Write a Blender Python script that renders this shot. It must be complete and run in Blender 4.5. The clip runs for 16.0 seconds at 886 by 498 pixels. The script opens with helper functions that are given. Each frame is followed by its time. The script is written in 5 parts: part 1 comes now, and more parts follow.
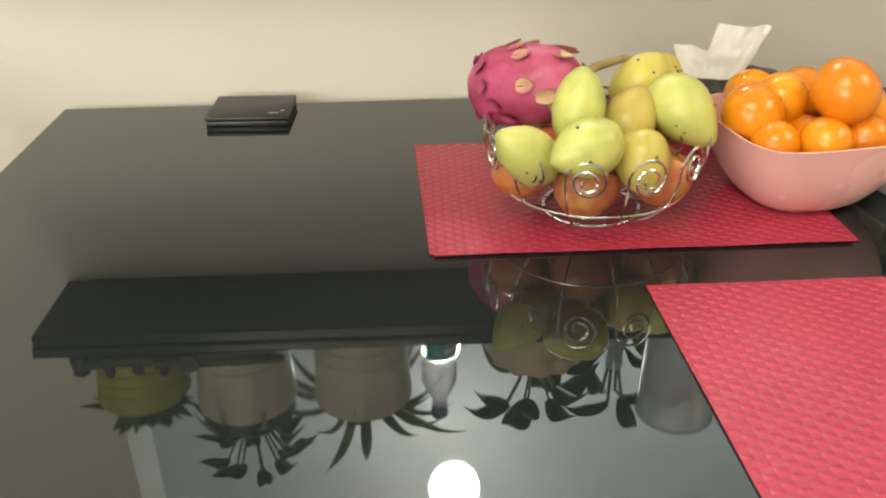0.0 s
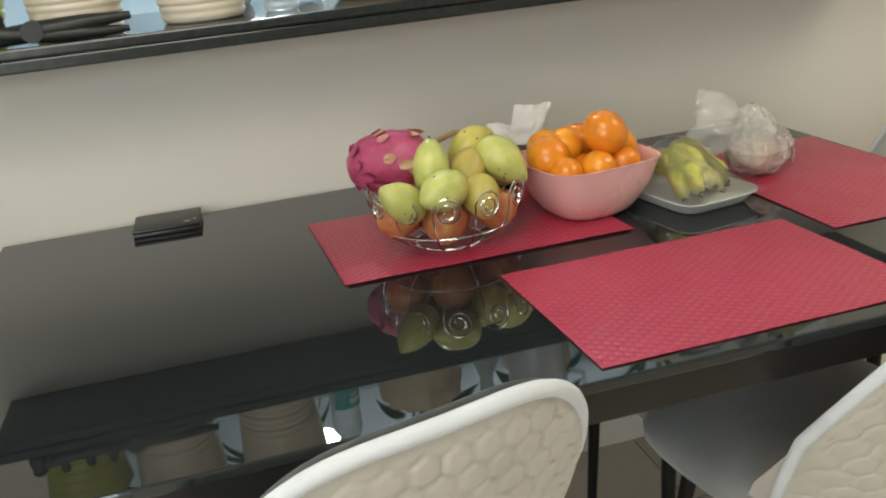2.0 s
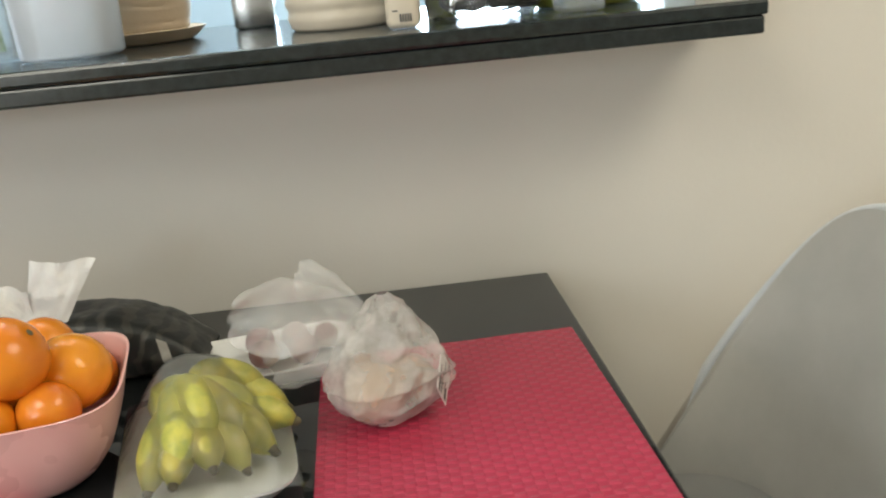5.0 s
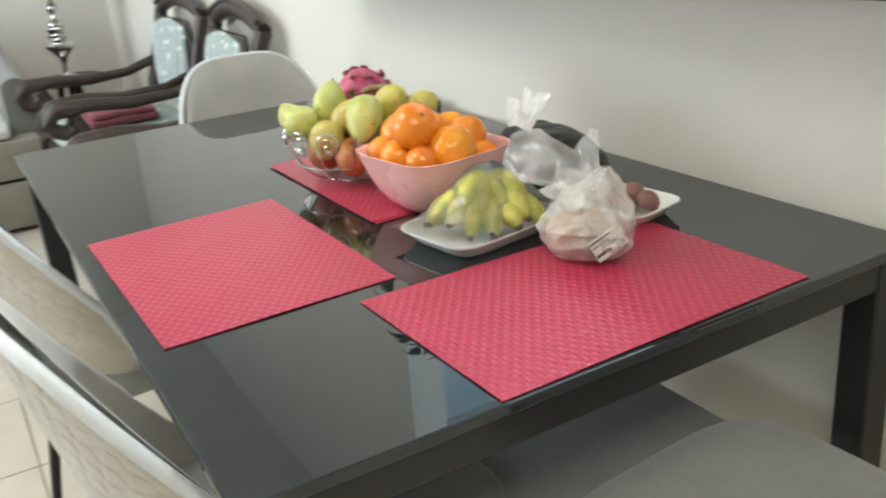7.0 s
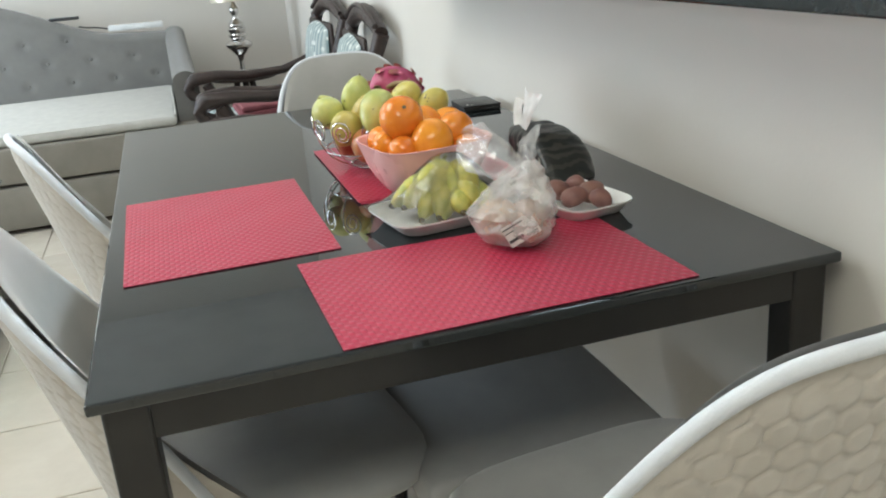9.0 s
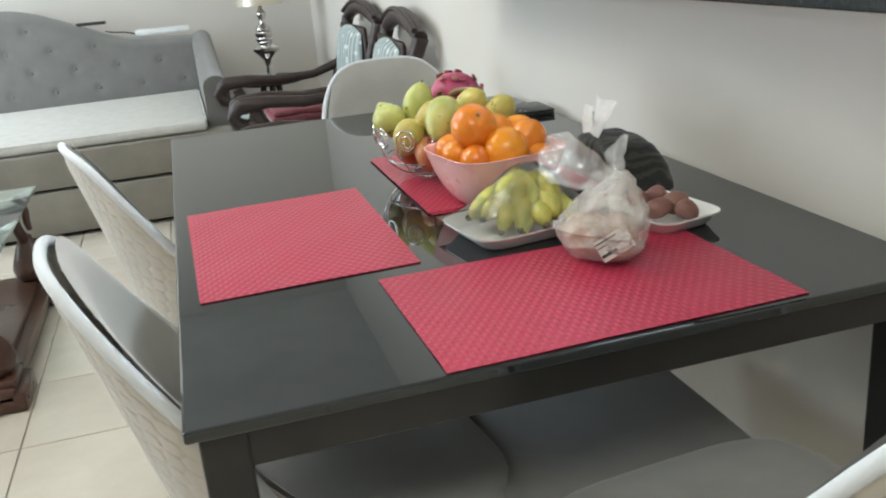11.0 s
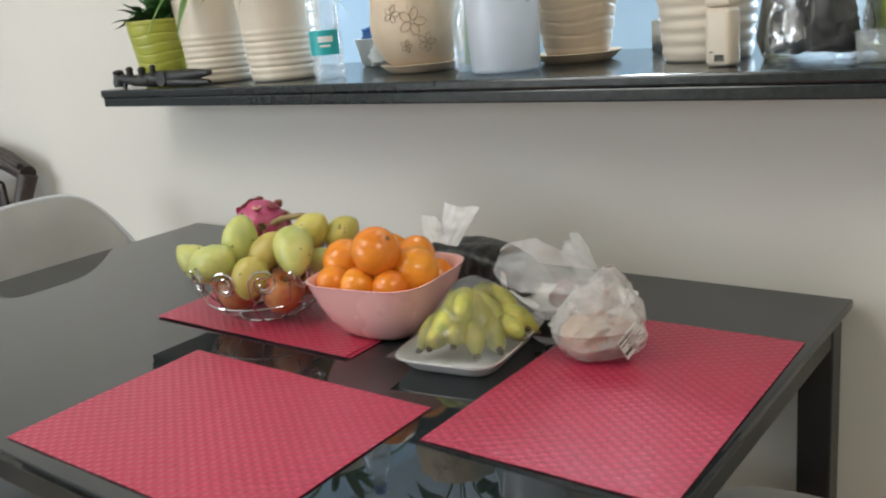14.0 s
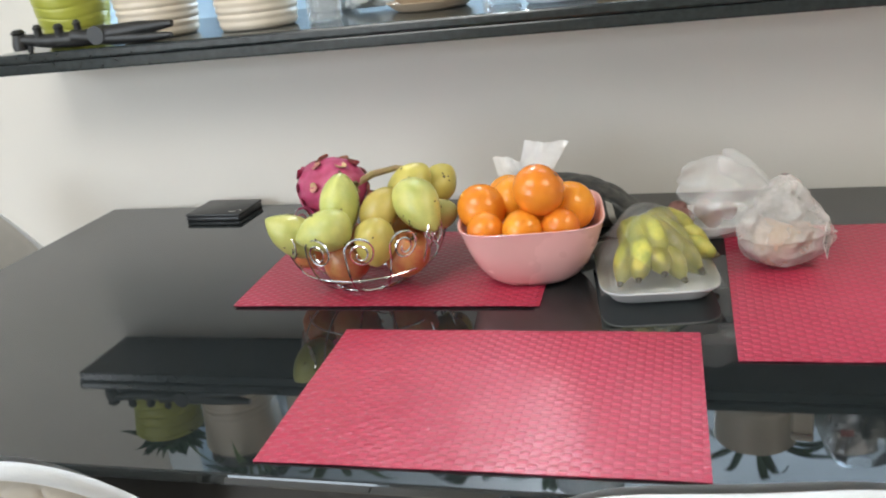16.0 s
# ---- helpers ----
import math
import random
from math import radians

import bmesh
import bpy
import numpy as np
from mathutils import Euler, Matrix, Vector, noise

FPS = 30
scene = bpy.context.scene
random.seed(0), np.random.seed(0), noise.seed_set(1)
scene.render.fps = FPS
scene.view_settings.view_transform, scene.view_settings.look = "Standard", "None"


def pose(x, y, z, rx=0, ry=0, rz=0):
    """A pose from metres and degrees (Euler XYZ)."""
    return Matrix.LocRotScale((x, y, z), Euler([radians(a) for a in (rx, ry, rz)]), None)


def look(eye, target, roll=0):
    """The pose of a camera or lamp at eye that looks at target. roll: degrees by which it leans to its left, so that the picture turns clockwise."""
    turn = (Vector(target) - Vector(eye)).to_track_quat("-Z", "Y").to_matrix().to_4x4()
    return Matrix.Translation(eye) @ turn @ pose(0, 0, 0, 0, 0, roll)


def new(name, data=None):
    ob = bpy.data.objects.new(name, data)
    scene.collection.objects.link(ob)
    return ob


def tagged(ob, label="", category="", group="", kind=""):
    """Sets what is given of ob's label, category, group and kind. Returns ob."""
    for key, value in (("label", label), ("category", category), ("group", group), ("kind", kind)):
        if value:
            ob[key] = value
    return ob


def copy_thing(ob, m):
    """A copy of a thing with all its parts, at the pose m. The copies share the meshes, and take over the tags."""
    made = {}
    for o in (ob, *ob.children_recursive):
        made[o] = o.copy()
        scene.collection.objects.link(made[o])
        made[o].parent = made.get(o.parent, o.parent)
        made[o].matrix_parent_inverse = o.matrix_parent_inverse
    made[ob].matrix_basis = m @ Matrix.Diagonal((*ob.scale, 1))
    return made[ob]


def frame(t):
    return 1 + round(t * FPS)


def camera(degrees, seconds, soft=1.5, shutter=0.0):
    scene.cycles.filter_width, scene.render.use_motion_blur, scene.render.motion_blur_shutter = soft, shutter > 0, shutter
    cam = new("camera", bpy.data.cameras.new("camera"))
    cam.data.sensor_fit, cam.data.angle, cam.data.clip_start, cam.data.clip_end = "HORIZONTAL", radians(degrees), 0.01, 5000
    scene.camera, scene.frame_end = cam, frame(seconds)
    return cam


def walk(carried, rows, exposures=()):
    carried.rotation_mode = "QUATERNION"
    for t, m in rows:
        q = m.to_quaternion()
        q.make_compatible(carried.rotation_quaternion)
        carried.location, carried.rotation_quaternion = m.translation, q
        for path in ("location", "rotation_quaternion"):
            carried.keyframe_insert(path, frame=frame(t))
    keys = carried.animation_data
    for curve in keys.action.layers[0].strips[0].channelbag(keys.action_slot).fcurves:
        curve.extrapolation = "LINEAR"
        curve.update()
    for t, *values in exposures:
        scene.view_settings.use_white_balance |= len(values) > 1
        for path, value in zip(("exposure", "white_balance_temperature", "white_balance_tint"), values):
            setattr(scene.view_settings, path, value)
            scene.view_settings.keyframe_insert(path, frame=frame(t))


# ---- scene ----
cam = camera(53.0, 16.0, 2.0, 0.3)
PATH = [
    (0, (0.546, -1.346, 1.195), (0.589, 0.417, 0.251), -1.1),
    (0.5, (0.556, -1.546, 1.193), (0.599, 0.296, 0.415), -1.5),
    (1, (0.52, -1.668, 1.197), (0.684, 0.196, 0.49), -2.8),
    (1.5, (0.427, -1.704, 1.222), (0.81, 0.133, 0.529), -5.1),
    (2, (0.423, -1.715, 1.224), (0.852, 0.113, 0.536), -6.1),
    (2.5, (0.52, -1.603, 1.212), (1.039, 0.205, 0.531), -5.4),
    (3, (0.615, -1.451, 1.167), (1.335, 0.298, 0.518), -2.5),
    (3.5, (0.772, -1.368, 1.189), (1.512, 0.349, 0.478), -2.7),
    (3.7, (0.816, -1.309, 1.186), (1.613, 0.381, 0.474), -2.9),
    (5.8, (1.745, -1.130, 1.185), (0.835, 0.565, 0.595), -2.2),
    (6, (1.838, -1.109, 1.191), (0.683, 0.362, 0.483), -2.0),
    (6.5, (2.021, -1.1, 1.176), (0.608, 0.147, 0.508), -2.8),
    (7, (2.181, -1.065, 1.2), (0.549, -0.162, 0.477), -4.9),
    (7.5, (2.295, -0.891, 1.196), (0.488, -0.315, 0.563), -4.4),
    (8, (2.381, -0.805, 1.173), (0.573, -0.251, 0.524), -4.4),
    (8.2, (2.413, -0.797, 1.167), (0.605, -0.253, 0.507), -4.5),
    (10.3, (2.442, -0.793, 1.177), (0.612, -0.311, 0.529), -5.2),
    (10.5, (2.421, -0.804, 1.174), (0.592, -0.32, 0.526), -5.1),
    (11, (2.36, -0.876, 1.179), (0.536, -0.388, 0.52), -5.1),
    (11.5, (2.344, -0.922, 1.181), (0.511, -0.475, 0.516), -4.8),
    (12, (2.328, -0.972, 1.198), (0.493, -0.519, 0.543), -4.4),
    (12.5, (2.283, -1.058, 1.207), (0.508, -0.392, 0.568), -5.4),
    (13, (2.17, -1.117, 1.213), (0.506, -0.186, 0.608), -6.0),
    (13.5, (1.978, -1.187, 1.211), (0.606, 0.177, 0.701), -6.6),
    (14, (1.866, -1.365, 1.226), (0.66, 0.141, 0.698), -5.4),
    (14.5, (1.767, -1.497, 1.231), (0.657, 0.071, 0.674), -5.8),
    (15, (1.583, -1.505, 1.231), (0.715, 0.217, 0.699), -5.9),
    (15.5, (1.4, -1.54, 1.215), (0.586, 0.193, 0.637), -6.8),
    (16, (1.21, -1.604, 1.233), (0.661, 0.2, 0.566), -6.6),
]
EXPOSURES = [(0, 0.56, 7600, 4), (0.5, 0.34, 7200, 4), (1, 0.18, 6900, 4), (1.5, 0.14, 6650, 4), (2, 0.00, 6650, 4), (2.5, 0.03, 6750, 4), (3, -0.07, 7200, 4), (3.5, 0.16, 7500, 4), (3.7, 0.18, 7400, 4),
             (5.8, 0.32, 6250, 4), (6, 0.34, 6200, 4), (6.5, 0.38, 6150, 4), (7, 0.65, 6050, 3), (7.5, 0.43, 5850, 4), (8, 0.48, 5800, 4), (10.5, 0.42, 5900, 4), (12, 0.38, 5900, 4), (13, 0.34, 5950, 5), (13.5, 0.17, 6050, 6), (14, 0.11, 6100, 7), (14.5, 0.13, 6150, 7), (15, -0.20, 6300, 7), (15.5, 0.28, 6150, 8), (16, 0.42, 6050, 8)]
walk(cam, [(t, look(eye, target, roll)) for t, eye, target, roll in PATH], EXPOSURES)

# ---- world and light ----
world = bpy.data.worlds.new("world")
scene.world = world
world.use_nodes = True
wn = world.node_tree
sky = wn.nodes.new("ShaderNodeTexSky")
sky.sky_type, sky.sun_disc, sky.sun_elevation, sky.sun_rotation = "NISHITA", False, radians(40), radians(200)
wn.links.new(sky.outputs[0], wn.nodes["Background"].inputs[0])
wn.nodes["Background"].inputs[1].default_value = 0.12


def area_lamp(name, place, target, sx, sy, power, colour):
    data = bpy.data.lights.new(name, "AREA")
    data.shape, data.size, data.size_y, data.energy, data.color = "RECTANGLE", sx, sy, power, colour
    ob = new(name, data)
    ob.matrix_world = look(place, target)
    return ob


area_lamp("living_window_daylight", (-1.6, -4.42, 1.55), (-1.6, 0, 1.35), 2.5, 1.5, 60, (0.87, 0.935, 1.0))
area_lamp("kitchen_window_daylight", (2.0, 2.66, 1.6), (1.0, 0, 1.5), 1.3, 1.0, 80, (0.66, 0.83, 1.0))
area_lamp("ceiling_panel_light", (0.1, -1.9, 2.60), (0.1, -1.9, 0), 1.1, 1.1, 26, (1.0, 0.94, 0.84))
# unseen fill, added to brighten the living-room corner and west wall
area_lamp("living_fill_light", (-2.7, -3.0, 2.60), (-2.7, -3.0, 0), 1.1, 1.1, 36, (0.97, 0.97, 0.97))
area_lamp("hall_panel_light", (2.9, -1.2, 2.60), (2.9, -1.2, 0), 1.2, 1.2, 26, (1.0, 0.90, 0.74))


# ---- materials ----
class Nodes:
    def __init__(self, name):
        self.m = bpy.data.materials.new(name)
        self.m.use_nodes = True
        self.t = self.m.node_tree
        self.b = self.t.nodes["Principled BSDF"]

    def add(self, kind, **values):
        n = self.t.nodes.new(kind)
        for k, v in values.items():
            n.inputs[k.replace("_", " ")].default_value = v
        return n

    def link(self, a, b):
        self.t.links.new(a, b)

    def coords(self):
        return self.t.nodes.new("ShaderNodeTexCoord").outputs["Object"]

    def math(self, op, a, b=None):
        n = self.t.nodes.new("ShaderNodeMath")
        n.operation = op
        for i, v in enumerate((a, b)):
            if v is None:
                continue
            if isinstance(v, (int, float)):
                n.inputs[i].default_value = v
            else:
                self.link(v, n.inputs[i])
        return n.outputs[0]


def rgb(c):
    return (*c, 1.0)


def paint(name, c1, c2=None, rough=0.5, metal=0.0, scale=20.0, fine=200.0, bump=0.1, depth=0.002, spread=0.0, **more):
    """A surface with variation at two scales: patches between c1 and c2, fine grain as bump, roughness that wanders."""
    n = Nodes(name)
    c2 = c2 or tuple(x * 0.85 for x in c1)
    co = n.coords()
    big = n.add("ShaderNodeTexNoise", Scale=scale, Detail=4.0, Roughness=0.6)
    small = n.add("ShaderNodeTexNoise", Scale=fine, Detail=3.0)
    n.link(co, big.inputs["Vector"])
    n.link(co, small.inputs["Vector"])
    ramp = n.t.nodes.new("ShaderNodeValToRGB")
    ramp.color_ramp.elements[0].position, ramp.color_ramp.elements[1].position = 0.33, 0.67
    ramp.color_ramp.elements[0].color, ramp.color_ramp.elements[1].color = rgb(c2), rgb(c1)
    n.link(big.outputs[0], ramp.inputs[0])
    colour = ramp.outputs[0]
    if spread:
        info = n.t.nodes.new("ShaderNodeObjectInfo")
        hsv = n.t.nodes.new("ShaderNodeHueSaturation")
        n.link(n.math("ADD", n.math("MULTIPLY", info.outputs["Random"], spread), 1 - spread / 2), hsv.inputs["Value"])
        n.link(n.math("ADD", n.math("MULTIPLY", info.outputs["Random"], spread * 0.1), 0.5 - spread * 0.05), hsv.inputs["Hue"])
        n.link(colour, hsv.inputs["Color"])
        colour = hsv.outputs[0]
    n.link(colour, n.b.inputs["Base Color"])
    n.link(n.math("ADD", n.math("MULTIPLY", big.outputs[0], 0.16), rough - 0.08), n.b.inputs["Roughness"])
    n.b.inputs["Metallic"].default_value = metal
    if bump:
        bp = n.add("ShaderNodeBump", Strength=bump, Distance=depth)
        n.link(small.outputs[0], bp.inputs["Height"])
        n.link(bp.outputs[0], n.b.inputs["Normal"])
    for k, v in more.items():
        n.b.inputs[k.replace("_", " ")].default_value = v
    return n.m


def film(name, colour, clear, rough, scale=60.0, patchy=0.5, gloss_share=1.0):
    """Thin plastic film: part see-through, part cloudy sheet, with a sharp gloss over both."""
    n = Nodes(name)
    out = n.t.nodes["Material Output"]
    see = n.t.nodes.new("ShaderNodeBsdfTransparent")
    mixer = n.t.nodes.new("ShaderNodeMixShader")
    noise_tex = n.add("ShaderNodeTexNoise", Scale=scale, Detail=5.0)
    n.link(n.coords(), noise_tex.inputs["Vector"])
    n.link(n.math("MAXIMUM", n.math("ADD", n.math("MULTIPLY", noise_tex.outputs[0], patchy), 1.0 - 0.5 * patchy - clear), 0.0), mixer.inputs[0])
    n.b.inputs["Base Color"].default_value = rgb(colour)
    n.b.inputs["Roughness"].default_value = rough + 0.2
    bp = n.add("ShaderNodeBump", Strength=0.5, Distance=0.004)
    n.link(noise_tex.outputs[0], bp.inputs["Height"])
    n.link(bp.outputs[0], n.b.inputs["Normal"])
    gloss = n.t.nodes.new("ShaderNodeBsdfGlossy")
    gloss.inputs["Roughness"].default_value = rough
    n.link(bp.outputs[0], gloss.inputs["Normal"])
    fresnel = n.t.nodes.new("ShaderNodeFresnel")
    fresnel.inputs["IOR"].default_value = 1.5
    n.link(bp.outputs[0], fresnel.inputs["Normal"])
    shine = n.t.nodes.new("ShaderNodeMixShader")
    n.link(n.math("MULTIPLY", fresnel.outputs[0], gloss_share), shine.inputs[0])
    n.link(see.outputs[0], mixer.inputs[1])
    n.link(n.b.outputs[0], mixer.inputs[2])
    n.link(mixer.outputs[0], shine.inputs[1])
    n.link(gloss.outputs[0], shine.inputs[2])
    n.link(shine.outputs[0], out.inputs[0])
    return n.m


def glass(name, colour, rough=0.02):
    n = Nodes(name)
    n.b.inputs["Base Color"].default_value = rgb(colour)
    n.b.inputs["Roughness"].default_value = rough
    n.b.inputs["Transmission Weight"].default_value = 1.0
    n.b.inputs["IOR"].default_value = 1.45
    return n.m


def glow(name, colour, strength):
    n = Nodes(name)
    n.b.inputs["Base Color"].default_value = rgb(colour)
    n.b.inputs["Emission Color"].default_value = rgb(colour)
    n.b.inputs["Emission Strength"].default_value = strength
    return n.m


def woven(name, c1, c2):
    """Embossed woven vinyl: small raised dots in staggered rows."""
    n = Nodes(name)
    co = n.coords()
    axes = n.t.nodes.new("ShaderNodeSeparateXYZ")
    n.link(co, axes.inputs[0])
    k = 2 * math.pi / 0.0165
    across = n.math("SINE", n.math("MULTIPLY", axes.outputs[0], k * 0.82))
    along = n.math("SINE", n.math("MULTIPLY", axes.outputs[1], k * 1.15))
    dots = n.math("POWER", n.math("MAXIMUM", n.math("MULTIPLY", across, along), 0.0), 0.6)
    big = n.add("ShaderNodeTexNoise", Scale=9.0, Detail=3.0)
    n.link(co, big.inputs["Vector"])
    fine = n.add("ShaderNodeTexNoise", Scale=700.0, Detail=2.0)
    n.link(co, fine.inputs["Vector"])
    mix = n.t.nodes.new("ShaderNodeMix")
    mix.data_type = "RGBA"
    n.link(dots, mix.inputs["Factor"])
    mix.inputs["A"].default_value, mix.inputs["B"].default_value = rgb(c2), rgb(c1)
    hsv = n.t.nodes.new("ShaderNodeHueSaturation")
    n.link(n.math("ADD", n.math("MULTIPLY", big.outputs[0], 0.12), 0.94), hsv.inputs["Value"])
    n.link(mix.outputs["Result"], hsv.inputs["Color"])
    n.link(hsv.outputs[0], n.b.inputs["Base Color"])
    n.link(n.math("ADD", n.math("MULTIPLY", big.outputs[0], 0.08), 0.25), n.b.inputs["Roughness"])
    bp = n.add("ShaderNodeBump", Strength=0.65, Distance=0.0016)
    n.link(n.math("ADD", dots, n.math("MULTIPLY", fine.outputs[0], 0.03)), bp.inputs["Height"])
    n.link(bp.outputs[0], n.b.inputs["Normal"])
    return n.m


M_WALL = paint("wall_paint", (0.70, 0.660, 0.600), (0.67, 0.630, 0.570), 0.55, scale=1.3, fine=90, bump=0.12, depth=0.003)
M_CEIL = paint("ceiling_paint", (0.82, 0.81, 0.79), None, 0.8, scale=2, bump=0.05)
M_TILE = paint("floor_tile_glaze", (0.58, 0.525, 0.44), (0.53, 0.475, 0.395), 0.22, scale=7, fine=60, bump=0.03, spread=0.06)
M_GROUT = paint("floor_grout", (0.30, 0.26, 0.21), None, 0.85, scale=30)
M_TOP = paint("black_glass_top", (0.015, 0.018, 0.019), (0.012, 0.015, 0.016), 0.02, scale=3, fine=40, bump=0.0, Specular_IOR_Level=0.74)
M_BLACKWOOD = paint("black_lacquered_wood", (0.018, 0.017, 0.015), (0.012, 0.011, 0.010), 0.33, scale=14, fine=160, bump=0.06)
M_STONE = paint("black_granite_shelf", (0.020, 0.026, 0.027), (0.012, 0.016, 0.016), 0.16, scale=80, fine=400, bump=0.03)
M_MAT = woven("crimson_woven_vinyl", (0.465, 0.040, 0.088), (0.40, 0.031, 0.070))
M_VELVET = paint("grey_velvet", (0.48, 0.465, 0.435), (0.42, 0.408, 0.38), 0.85, scale=9, fine=600, bump=0.2, Sheen_Weight=0.5)
# the backrest velvet again, with the shade under the table in its colour
M_VELVET_SHADED = paint("grey_velvet_shaded", (0.33, 0.33, 0.32), (0.28, 0.28, 0.275), 0.85, scale=9, fine=600, bump=0.2, Sheen_Weight=0.4)
M_QUILT = paint("beige_quilted_velvet", (0.56, 0.515, 0.45), (0.50, 0.455, 0.39), 0.8, scale=12, fine=600, bump=0.2, Sheen_Weight=0.4)
M_PIPING = paint("white_plush_piping", (0.68, 0.70, 0.73), (0.62, 0.64, 0.67), 0.9, scale=25, fine=500, bump=0.3, Sheen_Weight=0.5)
M_BLACKMETAL = paint("black_metal_leg", (0.02, 0.02, 0.02), None, 0.4, 0.6)
M_KITCHEN = paint("kitchen_wall", (0.46, 0.55, 0.62), (0.42, 0.51, 0.58), 0.35, scale=2, bump=0.05)


# ---- builders ----
def finish(name, bm, material, smooth=40):
    mesh = bpy.data.meshes.new(name)
    bmesh.ops.recalc_face_normals(bm, faces=bm.faces[:])
    bm.to_mesh(mesh)
    bm.free()
    if smooth:
        mesh.polygons.foreach_set("use_smooth", [True] * len(mesh.polygons))
        mesh.set_sharp_from_angle(angle=radians(smooth))
    mesh.materials.append(material)
    return mesh


def part(name, bm, material, parent, label="", smooth=40):
    ob = new(name, finish(name, bm, material, smooth))
    ob.parent = parent
    if label:
        tagged(ob, label)
    return ob


def thing(name, label, category, m=None, group="", kind=""):
    ob = new(name)
    ob.empty_display_size = 0.05
    if m is not None:
        ob.matrix_world = m
    return tagged(ob, label, category, group, kind)


def solid(name, bm, material, label, category, m=None, group="", kind="", smooth=40):
    ob = new(name, finish(name, bm, material, smooth))
    if m is not None:
        ob.matrix_world = m
    return tagged(ob, label, category, group, kind)


def box(x0, y0, z0, x1, y1, z1, bevel=0.0, seg=2, bm=None):
    own = bmesh.new()
    bmesh.ops.create_cube(own, size=1.0, matrix=Matrix.Translation(((x0 + x1) / 2, (y0 + y1) / 2, (z0 + z1) / 2)) @ Matrix.Diagonal((x1 - x0, y1 - y0, z1 - z0, 1)))
    if bevel:
        bmesh.ops.bevel(own, geom=own.edges[:], offset=bevel, segments=seg, affect="EDGES", profile=0.5)
    return own if bm is None else merge(bm, own)


def merge(bm, other, m=None):
    if m is not None:
        bmesh.ops.transform(other, matrix=m, verts=other.verts[:])
    mesh = bpy.data.meshes.new("joined")
    other.to_mesh(mesh)
    other.free()
    bm.from_mesh(mesh)
    bpy.data.meshes.remove(mesh)
    return bm


def sheet(fn, nu, nv, wrap=False, bm=None):
    """A surface from fn(u, v), u and v from 0 to 1; wrap closes it along u."""
    bm = bm or bmesh.new()
    cols = nu if wrap else nu + 1
    vs = [[bm.verts.new(fn(i / nu, j / nv)) for i in range(cols)] for j in range(nv + 1)]
    for j in range(nv):
        for i in range(nu):
            k = (i + 1) % cols
            bm.faces.new((vs[j][i], vs[j][k], vs[j + 1][k], vs[j + 1][i]))
    return bm


def lathe(profile, n=32, bm=None, bend=None):
    """Turn (radius, height) pairs round z; ends at radius 0 are closed."""
    bm = bm or bmesh.new()
    rings = []
    for r, z in profile:
        if r < 1e-6:
            rings.append([bm.verts.new((0, 0, z))])
        else:
            ring = []
            for i in range(n):
                a = 2 * math.pi * i / n
                k = bend(a, r, z) if bend else 1.0
                ring.append(bm.verts.new((r * k * math.cos(a), r * k * math.sin(a), z)))
            rings.append(ring)
    for a, b in zip(rings, rings[1:]):
        for i in range(n):
            k = (i + 1) % n
            if len(a) == 1 and len(b) == 1:
                continue
            if len(a) == 1:
                bm.faces.new((a[0], b[k], b[i]))
            elif len(b) == 1:
                bm.faces.new((a[i], a[k], b[0]))
            else:
                bm.faces.new((a[i], a[k], b[k], b[i]))
    return bm


def tube(points, radius, n=8, bm=None, closed=False):
    """A round bar along points; radius is one number or one for each point."""
    bm = bm or bmesh.new()
    pts = [Vector(p) for p in points]
    rs = radius if isinstance(radius, (list, tuple)) else [radius] * len(pts)
    rings, side = [], None
    for i, p in enumerate(pts):
        a = pts[i - 1] if i or closed else p
        b = pts[(i + 1) % len(pts)] if i + 1 < len(pts) or closed else p
        d = (b - a).normalized()
        if side is None:
            side = d.orthogonal().normalized()
        side = (side - d * side.dot(d)).normalized()
        up = d.cross(side)
        rings.append([bm.verts.new(p + rs[i] * (math.cos(2 * math.pi * k / n) * side + math.sin(2 * math.pi * k / n) * up)) for k in range(n)])
    pairs = list(zip(rings, rings[1:])) + ([(rings[-1], rings[0])] if closed else [])
    for a, b in pairs:
        for k in range(n):
            bm.faces.new((a[k], a[(k + 1) % n], b[(k + 1) % n], b[k]))
    if not closed:
        bm.faces.new(rings[0][::-1])
        bm.faces.new(rings[-1])
    return bm


def rumple(bm, size, amount, seed=0.0):
    for v in bm.verts:
        v.co += noise.noise_vector(v.co / size + Vector((seed, seed * 1.7, -seed))) * amount
    return bm


def crumple(x0, y0, z0, x1, y1, z1, size, amount, seed):
    """A soft creased packet: a rounded block with sharp folds at two scales."""
    bm = box(x0, y0, z0, x1, y1, z1, 0.010, 2)
    bmesh.ops.subdivide_edges(bm, edges=bm.edges[:], cuts=7, use_grid_fill=True)
    shift = Vector((seed, seed * 1.7, -seed))
    for v in bm.verts:
        n = noise.noise_vector(v.co / size + shift) * amount + noise.noise_vector(v.co / (size * 0.35) - shift) * amount * 0.4
        if v.co.z < z0 + 0.012:
            n.z = abs(n.z) * 0.3
        v.co += n
    return bm


# ---- room shell ----
OPEN_L, OPEN_R, SILL, HEAD = -0.03, 1.78, 1.064, 2.25
WALL_END = 2.15


def structure(name, bm, material, label, smooth=0):
    return solid(name, bm, material, label, name.split("_")[0], kind="structure", smooth=smooth)


